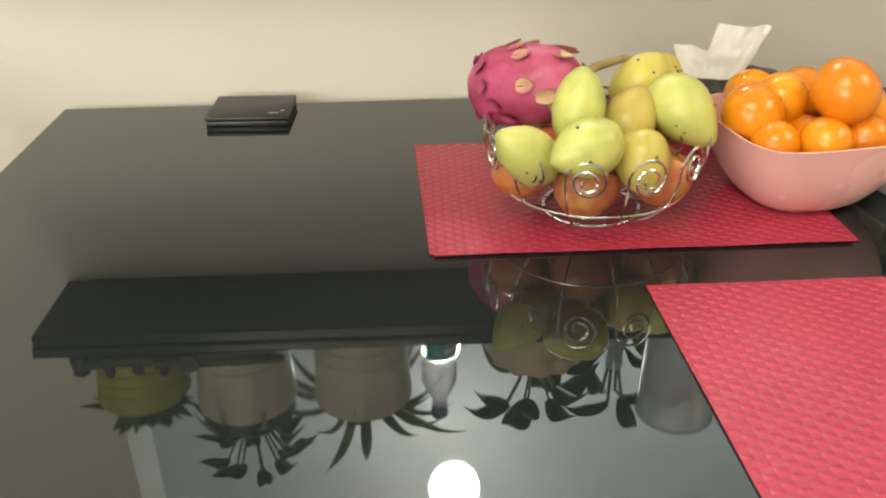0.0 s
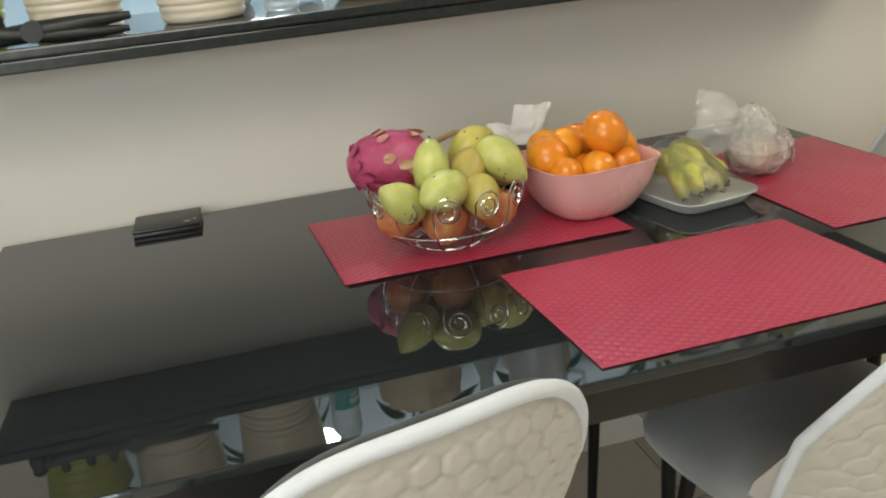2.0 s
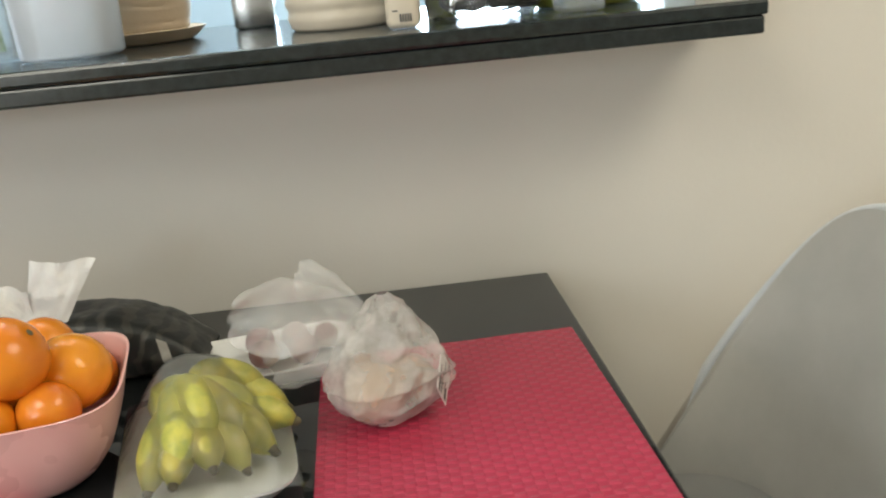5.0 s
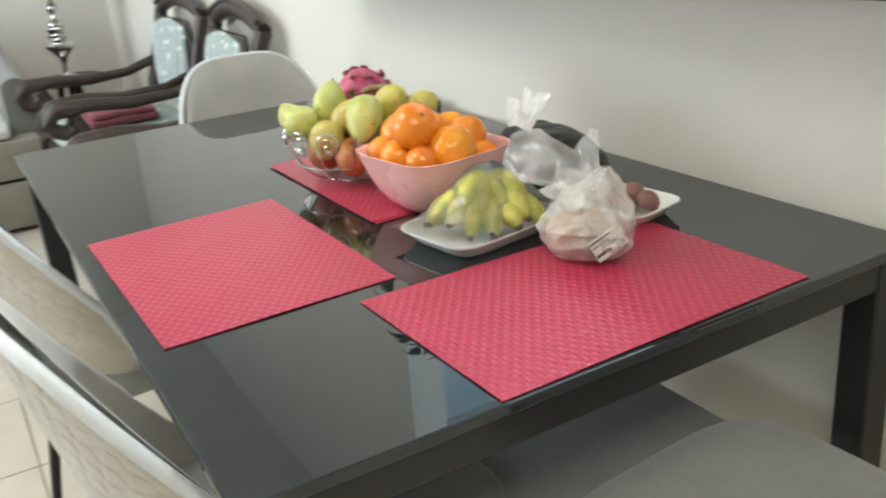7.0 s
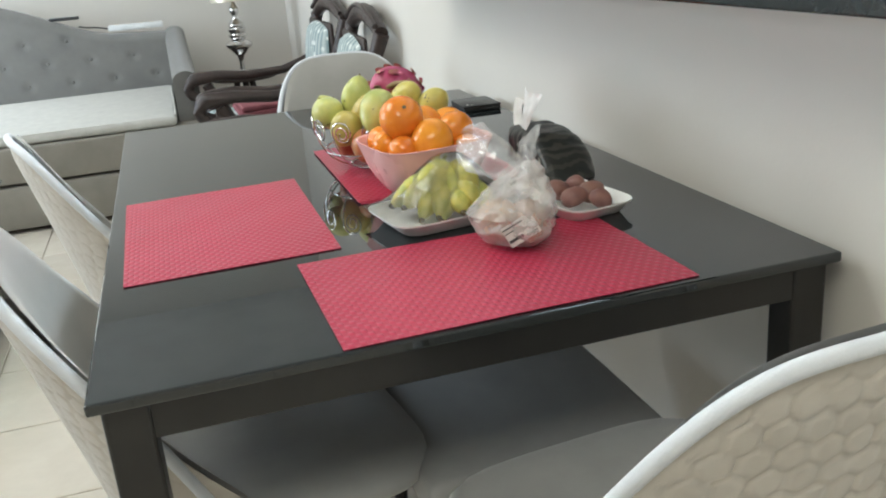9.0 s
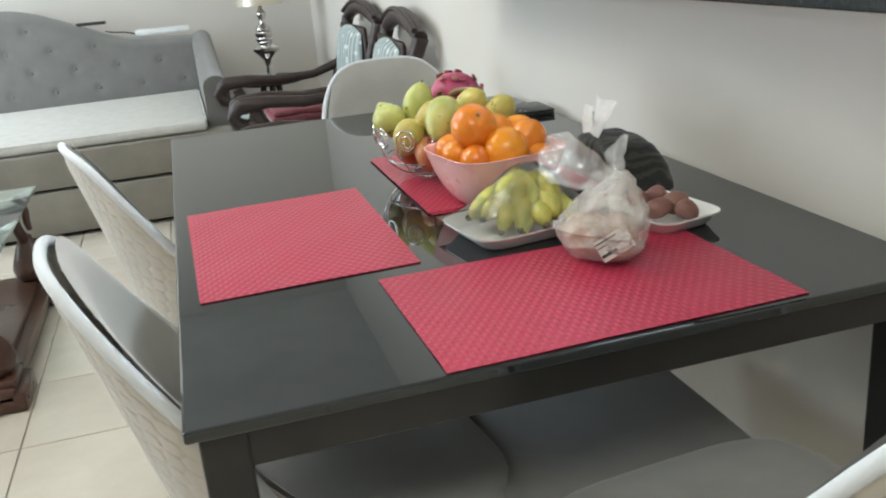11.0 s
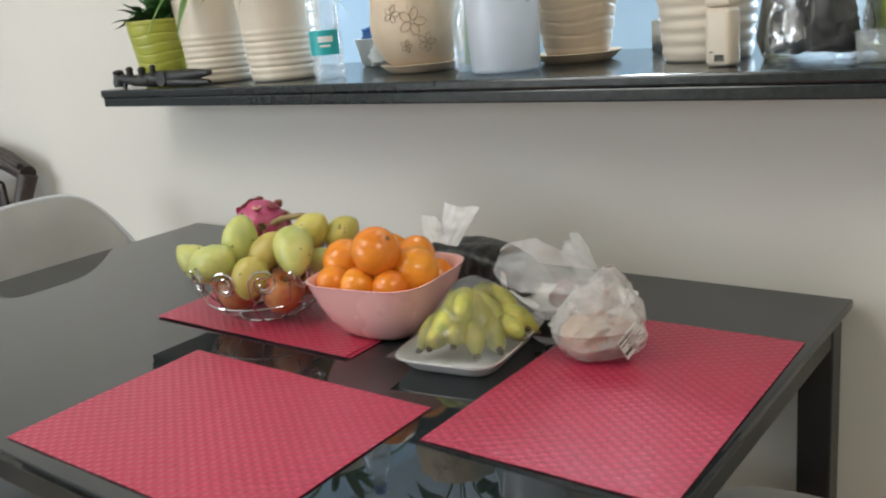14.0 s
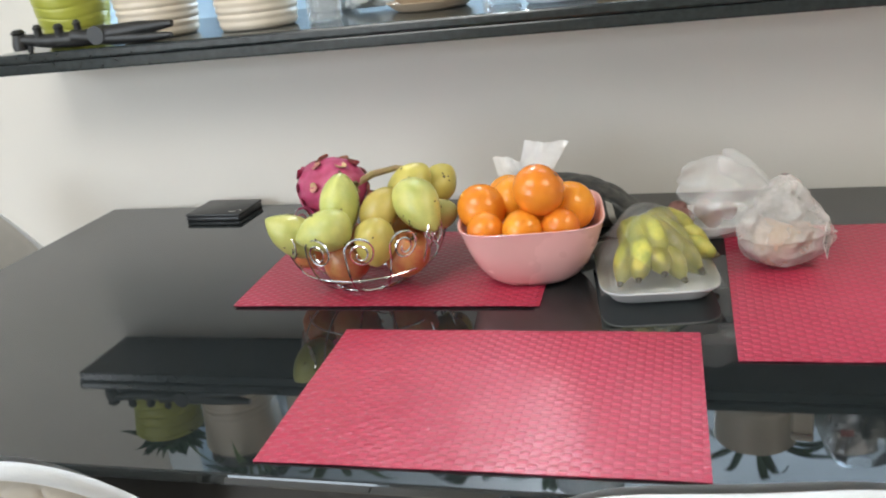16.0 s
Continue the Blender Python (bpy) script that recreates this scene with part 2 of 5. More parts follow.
wall = box(-3.75, 0, 0, OPEN_L, 0.12, 2.7)
box(OPEN_R, 0, 0, WALL_END, 0.12, 2.7, bm=wall)
box(OPEN_L, 0, 0, OPEN_R, 0.12, SILL, bm=wall)
box(OPEN_L, 0, HEAD, OPEN_R, 0.12, 2.7, bm=wall)
structure("wall_north", wall, M_WALL, "cream painted wall with a wide serving hatch to the kitchen")
structure("wall_west", box(-3.90, -4.6, 0, -3.753, 0.12, 2.7), M_WALL, "cream painted wall behind the sofa")
back = box(-3.75, -4.6, 0, -2.9, -4.48, 2.7)
box(-0.3, -4.6, 0, 5.0, -4.48, 2.7, bm=back)
box(-2.9, -4.6, 0, -0.3, -4.48, 0.75, bm=back)
box(-2.9, -4.6, 2.35, -0.3, -4.48, 2.7, bm=back)
structure("wall_south", back, M_WALL, "cream painted wall with a wide window")
structure("wall_east", box(5.0, -4.6, 0, 5.12, 3.0, 2.7), M_WALL, "cream painted end wall of the hall")
structure("ceiling", box(-3.90, -4.6, 2.7, 5.12, 3.0, 2.8), M_CEIL, "plain white painted ceiling")
kit = box(-1.2, 2.75, 0, 1.2, 2.87, 2.7)
box(2.8, 2.75, 0, 5.0, 2.87, 2.7, bm=kit)
box(1.2, 2.75, 0, 2.8, 2.87, 1.05, bm=kit)
box(1.2, 2.75, 2.15, 2.8, 2.87, 2.7, bm=kit)
structure("wall_kitchen_back", kit, M_KITCHEN, "pale blue-white kitchen wall with a window")
structure("wall_kitchen_side", box(-1.32, 0.12, 0, -1.2, 2.87, 2.7), M_KITCHEN, "pale blue-white kitchen side wall")

ground = structure("floor", box(-3.90, -4.6, -0.1, 5.12, 3.0, -0.004), M_GROUT, "cream ceramic tiled floor with thin grey grout")
tile_bm = box(-0.198, -0.198, -0.01, 0.198, 0.198, 0.0, 0.0015, 1)
tile_mesh = finish("tile", tile_bm, M_TILE, 0)
far_tiles = bmesh.new()
for i in range(-10, 13):
    for j in range(-8, 12):
        x, y = 0.25 + 0.4 * i, -1.26 + 0.4 * j
        if not (-3.9 < x < 5.0 and -4.5 < y < 3.0) or (-1.4 < x < 2.2 and -0.05 < y < 0.17):
            continue
        if -3.3 < x < 2.0 and -3.3 < y < 0.0 or (2.0 < x < 4.2 and -1.2 < y < 2.4):
            t = new("tile", tile_mesh)
            t.location = (x, y, 0)
            t.parent = ground
        else:
            box(x - 0.198, y - 0.198, -0.01, x + 0.198, y + 0.198, 0.0, bm=far_tiles)
rest = part("tiles", far_tiles, M_TILE, ground, smooth=0)
tagged(rest, kind="stuff")

shelf = box(-0.072, -0.178, 1.087, 1.80, 0.34, 1.105, 0.004)
box(-0.069, -0.1745, 1.066, 1.797, 0.34, 1.0866, 0.003, bm=shelf)
structure("shelf_counter", shelf, M_STONE, "polished black granite serving counter set in the wall hatch")

# ---- dining table ----
TX, TY0, TY1, TZ = 1.560, -0.938, -0.02, 0.75
table = thing("dining_table", "black glass-topped dining table standing against the wall", "table")
part("tabletop", box(0, TY0, TZ - 0.014, TX, TY1, TZ, 0.003), M_TOP, table, "glossy black glass top", smooth=0)
for nm, b in (("apron", (0.02, TY0 + 0.015, 0.689, TX - 0.02, TY0 + 0.040, 0.735)), ("apron", (0.02, TY1 - 0.040, 0.689, TX - 0.02, TY1 - 0.015, 0.735)),
              ("apron", (0.015, TY0 + 0.046, 0.689, 0.040, TY1 - 0.046, 0.735)), ("apron", (TX - 0.040, TY0 + 0.046, 0.689, TX - 0.015, TY1 - 0.046, 0.735))):
    part(nm, box(*b, 0.002), M_BLACKWOOD, table, smooth=0)
for x in (0.012, TX - 0.062):
    for y in (TY0 + 0.012, TY1 - 0.062):
        part("leg", box(x, y, 0, x + 0.05, y + 0.05, 0.7355, 0.004), M_BLACKWOOD, table, smooth=0)


def placemat(corners, z, label, dips=0.0):
    nl, nr, fr, fl = [Vector((*c, 0)) for c in corners]
    mid = (nl + nr + fr + fl) / 4

    def at(u, v, h):
        p = (nl * (1 - u) + nr * u) * (1 - v) + (fl * (1 - u) + fr * u) * v - mid
        lift = 0.0006 * math.sin(u * 9 + v * 4) ** 2 + dips * (abs(u - 0.5) * 2) ** 6
        return (p.x, p.y, h + lift)
    bm = sheet(lambda u, v: at(u, v, 0.0014), 24, 16)
    sheet(lambda u, v: at(u, v, 0.0004), 24, 16, bm=bm)
    bmesh.ops.remove_doubles(bm, verts=bm.verts[:], dist=1e-5)
    edge = [e for e in bm.edges if e.is_boundary]
    bmesh.ops.bridge_loops(bm, edges=edge)
    return solid("placemat", bm, M_MAT, label, "placemat", pose(mid.x, mid.y, z), "placemats on the table")


placemat(((0.552, -0.529), (1.007, -0.527), (0.995, -0.218), (0.537, -0.219)), TZ + 0.0005, "crimson woven vinyl placemat under the fruit basket and bowl")
placemat(((0.557, -0.535), (1.000, -0.531), (0.990, -0.224), (0.541, -0.226)), TZ + 0.0022, "crimson woven vinyl placemat lying doubled on another")
placemat(((0.774, -0.915), (1.221, -0.908), (1.213, -0.603), (0.761, -0.607)), TZ + 0.0005, "empty crimson woven vinyl placemat at the table's long side")
placemat(((1.253, -0.674), (1.555, -0.668), (1.547, -0.220), (1.250, -0.224)), TZ + 0.0005, "crimson woven vinyl placemat with a plastic bag on it")


# ---- dining chairs ----
def hex_height(x, z, s=0.032):
    """Quilting: distance from the seams of a honeycomb of cell size s, as a pillow."""
    best, nearest = 9.0, 9.0
    row = round(z / (s * 0.866))
    for r in (row - 1, row, row + 1):
        off = 0.5 * s if r % 2 else 0.0
        c = round((x - off) / s)
        for k in (c - 1, c, c + 1):
            d = math.hypot(x - off - k * s, z - r * s * 0.866)
            if d < best:
                best, nearest = d, best
            elif d < nearest:
                nearest = d
    seam = (nearest - best) / s
    return min(1.0, seam * 4.5) ** 0.7


def back_place(u, v, off):
    """A point of the chair's shell: u from -1 to 1 across, v from 0 at the seat to 1 at the top."""
    au = min(1.0, abs(u))
    top = 0.50 + 0.361 * max(0.0, 1 - au ** 4.0) ** (1 / 2.0)
    low = 0.40 + 0.05 * au ** 2
    z = low + (top - low) * v
    w = 0.216 * (0.80 + 0.20 * min(1, (z - 0.38) / 0.28) ** 0.7)
    h = (z - 0.40) / 0.48
    turn = math.sqrt(max(0.0, 1 - au * au))
    y = -0.175 - 0.122 * max(0, h) ** 1.1 + (0.05 + 0.13 * max(0.0, 1 - h)) * (1 - turn)
    return Vector(((w + off * (1 - turn)) * u, y - off * (0.25 + 0.75 * turn), z + off * 0.2))


def make_chair():
    chair = thing("dining_chair", "grey velvet dining chair with quilted beige back and white edge", "chair", group="chairs round the table")
    half = 0.021

    def rim(u, v):
        return 1.0 - max(0.0, (max(abs(u), v) - 0.86) / 0.14) ** 2 * 0.55

    def outer(a, v):
        u = math.sin(1.5 * (2 * a - 1)) / math.sin(1.5)
        p = back_place(u, v, half * rim(u, v))
        q = hex_height(p.x * 1.03, p.z - 0.4) * min(1, (1 - abs(u)) * 12, (1 - v) * 14)
        return back_place(u, v, half * rim(u, v) + 0.0042 * q - 0.003)
    part("back_shell", sheet(outer, 150, 150), M_QUILT, chair, "beige velvet quilted in hexagons", smooth=60)
    part("backrest", sheet(lambda a, v: back_place(round(math.sin(1.5 * (2 * a - 1)) / math.sin(1.5), 6), v, -half * rim(2 * a - 1, v)), 40, 30), M_VELVET, chair, "smooth grey velvet")
    edge = []
    for i in range(15):
        edge.append((-1.0, i / 14 * 0.98))
    for i in range(1, 60):
        edge.append((-math.cos(math.pi * i / 60), 1.0))
    for i in range(15):
        edge.append((1.0, (1 - i / 14) * 0.98))
    pts = [back_place(u * 0.975, v * 0.982, 0.012) for u, v in edge]
    keep = [pts[0]]
    for p in pts[1:]:
        if (p - keep[-1]).length > 0.006:
            keep.append(p)
    part("piping", tube(keep, [0.0080 * min(1, 0.5 + i / 12, 0.5 + (len(keep) - 1 - i) / 12) for i in range(len(keep))], 12), M_PIPING, chair, "white plush edge band")

    def cushion(u, v):
        a = 2 * math.pi * u
        n = 4.5
        c, s = math.cos(a), math.sin(a)
        r = (abs(c) ** n + abs(s) ** n) ** (-1 / n)
        k = math.sin(math.pi * v) ** 0.42
        z = 0.450 - 0.042 * math.cos(math.pi * v)
        wide = 0.215 * (1 + 0.06 * s)
        return (wide * r * c * k, 0.022 + 0.228 * r * s * k, z)
    part("seat", sheet(cushion, 48, 16, True), M_VELVET_SHADED, chair, "padded grey velvet seat")
    for x in (-1, 1):
        for y in (-1, 1):
            part("leg", tube([(0.14 * x, 0.01 + 0.14 * y, 0.43), (0.19 * x, 0.01 + 0.20 * y, 0.0)], [0.014, 0.009], 10), M_BLACKMETAL, chair)
    return chair


chair = make_chair()
chair.matrix_world = pose(0.472, -0.828, 0, 0, 0, 14)
for x, y, turn in ((1.200, -0.783, 8), (0.062, -0.322, -90), (1.646, -0.326, 95)):
    copy_thing(chair, pose(x, y, 0, 0, 0, turn))

# low stool pushed under the table
stool = thing("stool", "low grey velvet stool pushed under the dining table", "stool", pose(1.228, -0.368, 0))
part("seat", rumple(box(-0.205, -0.190, 0.385, 0.205, 0.195, 0.462, 0.016, 4), 0.2, 0.003, 2), M_VELVET_SHADED, stool, "padded grey velvet top")
for sx in (-1, 1):
    for sy in (-1, 1):
        part("leg", tube([(0.16 * sx, 0.15 * sy, 0.388), (0.18 * sx, 0.165 * sy, 0.0)], [0.014, 0.010], 10), M_BLACKMETAL, stool)

# ---- things on the table ----
M_CHROME = paint("chrome_wire", (0.75, 0.75, 0.76), (0.66, 0.66, 0.67), 0.16, 1.0, scale=40, bump=0.0)
M_GUAVA = paint("green_guava_skin", (0.56, 0.53, 0.17), (0.42, 0.44, 0.12), 0.33, scale=28, fine=260, bump=0.25, depth=0.001, spread=0.25)
M_GUAVA_Y = paint("yellow_guava_skin", (0.60, 0.48, 0.12), (0.48, 0.41, 0.10), 0.33, scale=28, fine=260, bump=0.25, depth=0.001, spread=0.2)
M_APPLE = paint("red_apple_skin", (0.46, 0.10, 0.05), (0.58, 0.30, 0.10), 0.3, scale=34, fine=300, bump=0.1, spread=0.2)
M_ORANGE = paint("orange_peel", (0.85, 0.32, 0.025), (0.75, 0.21, 0.014), 0.20, scale=14, fine=420, bump=0.18, depth=0.0012, spread=0.16)
M_STEM = paint("dry_stem", (0.16, 0.13, 0.06), (0.10, 0.08, 0.04), 0.8, scale=90)
M_DRAGON = paint("magenta_dragon_fruit_skin", (0.56, 0.095, 0.22), (0.36, 0.045, 0.10), 0.42, scale=30, fine=200, bump=0.2)
M_SCALE = paint("yellow_green_scale_tip", (0.56, 0.44, 0.20), (0.56, 0.13, 0.20), 0.5, scale=48)
M_PINK = paint("pink_plastic_bowl", (0.86, 0.50, 0.465), (0.83, 0.47, 0.44), 0.26, scale=6, fine=300, bump=0.02)
M_FOAM = paint("white_foam_tray", (0.82, 0.82, 0.80), (0.76, 0.76, 0.74), 0.6, scale=30, fine=500, bump=0.15)
M_BANANA = paint("green_yellow_banana_skin", (0.56, 0.50, 0.10), (0.32, 0.34, 0.075), 0.40, scale=48, fine=180, bump=0.1, spread=0.2)
M_TIP = paint("brown_banana_tip", (0.11, 0.09, 0.045), None, 0.8)
M_ONION = paint("brown_onion_skin", (0.42, 0.27, 0.17), (0.32, 0.19, 0.12), 0.4, scale=25, fine=150, bump=0.2, spread=0.2)
M_SHALLOT = paint("red_potato_skin", (0.19, 0.085, 0.075), (0.25, 0.13, 0.10), 0.5, scale=30, fine=200, bump=0.3, spread=0.2)
M_CLING = film("cling_film", (0.9, 0.92, 0.92), 0.95, 0.08, 70, 0.2)
M_BAGFILM = film("cloudy_plastic_bag", (0.86, 0.82, 0.78), 0.68, 0.14, 40, 0.45, 0.18)
M_BAGTAIL = film("thin_plastic_handle", (0.88, 0.87, 0.85), 0.82, 0.14, 22, 0.36, 0.15)


def camouflage(name, dark, pale):
    """Printed film: black with broken olive-grey tiger stripes."""
    n = Nodes(name)
    co = n.coords()
    wave = n.add("ShaderNodeTexWave", Scale=13.0, Distortion=9.0, Detail=3.0)
    wave.inputs["Detail Scale"].default_value = 1.6
    fine = n.add("ShaderNodeTexNoise", Scale=120.0, Detail=3.0)
    n.link(co, wave.inputs["Vector"])
    n.link(co, fine.inputs["Vector"])
    ramp = n.t.nodes.new("ShaderNodeValToRGB")
    ramp.color_ramp.elements[0].position, ramp.color_ramp.elements[1].position = 0.52, 0.72
    ramp.color_ramp.elements[0].color, ramp.color_ramp.elements[1].color = rgb(dark), rgb(pale)
    n.link(wave.outputs[0], ramp.inputs[0])
    n.link(ramp.outputs[0], n.b.inputs["Base Color"])
    n.link(n.math("ADD", n.math("MULTIPLY", fine.outputs[0], 0.2), 0.28), n.b.inputs["Roughness"])
    bp = n.add("ShaderNodeBump", Strength=0.3, Distance=0.002)
    n.link(fine.outputs[0], bp.inputs["Height"])
    n.link(bp.outputs[0], n.b.inputs["Normal"])
    return n.m


M_PACK = camouflage("black_camouflage_wrapper", (0.017, 0.019, 0.018), (0.047, 0.045, 0.038))
M_TISSUE = paint("white_tissue_paper", (0.86, 0.85, 0.83), (0.80, 0.79, 0.77), 0.9, scale=60, fine=400, bump=0.3)
M_BLACKPL = paint("black_plastic", (0.014, 0.014, 0.014), (0.022, 0.022, 0.022), 0.38, scale=30, fine=400, bump=0.15)
M_PAPER = paint("white_label_paper", (0.85, 0.85, 0.84), None, 0.5, scale=40)
M_LABEL = paint("price_label_paper", (0.66, 0.64, 0.60), None, 0.5, scale=40)
M_INK = paint("black_ink", (0.06, 0.06, 0.06), None, 0.6)
MATZ = TZ + 0.0042


def guava_bm(length, width, nub, seed):
    prof = []
    n = 18
    for i in range(n + 1):
        t = i / n
        a = math.pi * t
        late = max(0.0, (t - 0.62) / 0.38)
        r = width * math.sin(a) ** 0.85 * (1 - 0.20 * t) * (1 - 0.30 * nub * late ** 1.5)
        if t > 0.9:
            r = max(r, 0.0065 * nub)
        z = -length * math.cos(a) + 0.011 * nub * late ** 2
        prof.append((0.0 if i in (0, n) else max(r, 0.003), z))
    bm = lathe(prof, 24)
    return rumple(bm, 0.05, 0.0030, seed)


def fruit(name, label, category, place, turn, bm, material, group, tip=None):
    m = Matrix.Translation(place) @ Euler([radians(a) for a in turn]).to_matrix().to_4x4()
    ob = thing(name, label, category, m, group)
    part("skin", bm, material, ob)
    if tip:
        part("stem", tube(tip, [0.0022] * (len(tip) - 1) + [0.001], 6), M_STEM, ob)
    return ob


def aim(d):
    """Euler degrees that turn z to the direction d."""
    return [math.degrees(a) for a in Vector(d).to_track_quat("Z", "Y").to_euler()]


# fruit basket of bent wire
BX, BY = 0.738, -0.432
basket = thing("fruit_basket", "chrome wire fruit basket with spiral scrolls, full of fruit", "basket", pose(BX, BY, MATZ))


def basket_wall(t):
    """Radius and height along a rib, from the foot ring to the brim."""
    a = t * math.pi / 2
    return 0.052 + 0.068 * math.sin(a) ** 0.9, 0.004 + 0.018 * t + 0.066 * (1 - math.cos(a)) ** 0.9


def ring(r, z, n=48):
    return [(r * math.cos(2 * math.pi * i / n), r * math.sin(2 * math.pi * i / n), z) for i in range(n)]


part("foot_ring", tube(ring(0.054, 0.0025), 0.0022, 8, closed=True), M_CHROME, basket)
r1, z1 = basket_wall(0.52)
part("wall_ring", tube(ring(r1, z1), 0.0015, 8, closed=True), M_CHROME, basket)
for k in range(12):
    a0 = 2 * math.pi * k / 12 + 0.1
    pts = []
    for i in range(15):
        r, z = basket_wall(i / 14)
        pts.append((r * math.cos(a0), r * math.sin(a0), z))
    # the scroll at the brim: a flat spiral lying in the basket's side
    for i in range(1, 40):
        s = i / 39
        ang = s * 4.2 * math.pi
        rad = 0.021 * (1 - 0.78 * s)
        h = 0.0 + rad * math.sin(ang) - 0.004 * s
        side = 0.021 - rad * math.cos(ang)
        t = 0.97 + h / 0.10
        r, z = basket_wall(min(1, max(0.4, t)))
        z += max(0, t - 1) * 0.10
        a = a0 + side / 0.115
        pts.append(((r + 0.001) * math.cos(a), (r + 0.001) * math.sin(a), z))
    part("scroll_rib", tube(pts, 0.0015, 6), M_CHROME, basket)

# guavas, apples and a dragon fruit in the basket
def speck_bm(L, W, rng, count):
    """Small brown blemishes, thin caps lying on the skin."""
    bm = bmesh.new()
    for k in range(count):
        t, a = rng.uniform(0.25, 0.75), rng.uniform(0, 2 * math.pi)
        r = W * math.sin(math.pi * t) ** 0.85 * (1 - 0.20 * t)
        p = Vector((r * math.cos(a), r * math.sin(a), -L * math.cos(math.pi * t)))
        cap = lathe([(0, 0.0016), (rng.uniform(0.0010, 0.0024), 0.0010), (0.0006, -0.001), (0, -0.001)], 7)
        merge(bm, cap, Matrix.Translation(p) @ Vector((math.cos(a), math.sin(a), -0.3 * math.cos(math.pi * t))).to_track_quat("Z", "Y").to_matrix().to_4x4())
    return bm


for i, (p, d, L, W, mt, lab) in enumerate((
        ((0.655, -0.503, 0.850), (-0.62, -0.25, 0.55), 0.043, 0.034, M_GUAVA, "pale green guava with a blunt nose in the wire basket"),
        ((0.714, -0.520, 0.862), (-0.9, -0.35, -0.15), 0.041, 0.036, M_GUAVA, "pale green guava lying on top at the basket's brim"),
        ((0.714, -0.458, 0.881), (0.10, 0.20, 0.95), 0.047, 0.035, M_GUAVA, "dark green guava standing up in the basket"),
        ((0.772, -0.450, 0.868), (0.3, 0.5, 0.5), 0.038, 0.033, M_GUAVA_Y, "yellow guava in the middle of the basket"),
        ((0.827, -0.446, 0.874), (0.55, -0.45, -0.6), 0.047, 0.038, M_GUAVA, "large yellow-green guava with brown specks"),
        ((0.776, -0.498, 0.836), (0.1, -0.4, -0.8), 0.037, 0.035, M_GUAVA_Y, "round yellow guava at the basket's brim"),
        ((0.797, -0.380, 0.882), (0.5, 0.2, 0.6), 0.042, 0.035, M_GUAVA_Y, "yellow guava at the back of the basket"),
        ((0.830, -0.338, 0.872), (0.4, 0.6, 0.5), 0.035, 0.033, M_GUAVA_Y, "yellow guava with a brown patch at the back"),
        ((0.844, -0.408, 0.845), (0.7, -0.2, 0.2), 0.034, 0.029, M_GUAVA, "small pale guava between the others"))):
    L, W = L * 0.90, W * 0.92
    ob = fruit("guava", lab, "guava", p, aim(d), guava_bm(L, W, 0.7 if i in (0, 1, 4) else 0.3, i * 3.1), mt, "fruit in the basket",
               [(0, 0, L - 0.002), (0.001, 0.0, L + 0.003), (0.003, 0.001, L + 0.006)] if i in (0, 2) else None)
    tagged(part("specks", speck_bm(L, W, random.Random(i), 14 if i in (4, 7) else 6), M_STEM, ob), "brown skin blemishes", kind="stuff")


def apple_bm(r, seed):
    prof = [(0, -0.78 * r), (0.28 * r, -0.90 * r), (0.62 * r, -0.75 * r), (0.9 * r, -0.35 * r), (1.0 * r, 0.1 * r), (0.9 * r, 0.55 * r), (0.6 * r, 0.85 * r), (0.28 * r, 0.86 * r), (0.08 * r, 0.70 * r), (0, 0.66 * r)]
    return rumple(lathe(prof, 24), 0.05, 0.002, seed)


for i, (p, r) in enumerate((((0.720, -0.480, 0.802), 0.036), ((0.806, -0.462, 0.804), 0.035), ((0.655, -0.450, 0.812), 0.034), ((0.690, -0.405, 0.808), 0.034), ((0.775, -0.390, 0.808), 0.035))):
    fruit("apple", "red and yellow apple low in the wire basket", "apple", p, (20 * i, 35 - 15 * i, 40 * i), apple_bm(r, i), M_APPLE, "fruit in the basket",
          [(0, 0, 0.64 * r), (0.002, 0.001, r * 0.9), (0.005, 0.001, 1.05 * r)])

dragon = thing("dragon_fruit", "magenta dragon fruit with curling green-tipped scales", "dragon fruit", Matrix.Translation((0.666, -0.368, 0.880)) @ Euler(Vector((0.74, -0.62, 0.20)).to_track_quat("Z", "Y").to_euler()).to_matrix().to_4x4(), "fruit in the basket")
part("skin", rumple(lathe([(0.0 if i in (0, 20) else 0.047 * math.sin(math.pi * i / 20) ** 0.75, -0.070 * math.cos(math.pi * i / 20)) for i in range(21)], 28), 0.03, 0.004, 5), M_DRAGON, dragon)
rnd = random.Random(4)


def leaf_bm(length, width, curl, n=6, thick=0.0012):
    bm = bmesh.new()

    def at(u, v, h):
        w = width * math.sin(math.pi * min(1, 0.12 + 0.88 * v)) ** 0.7 * (1 - 0.15 * v)
        return ((u - 0.5) * w, length * v * math.cos(curl * v * 0.6), length * math.sin(curl * v) * v + h - 0.25 * w * (1 - abs(2 * u - 1)) * 0.6)
    sheet(lambda u, v: at(u, v, 0), 4, n, bm=bm)
    sheet(lambda u, v: at(u, v, thick), 4, n, bm=bm)
    bmesh.ops.remove_doubles(bm, verts=bm.verts[:], dist=1e-6)
    return bm


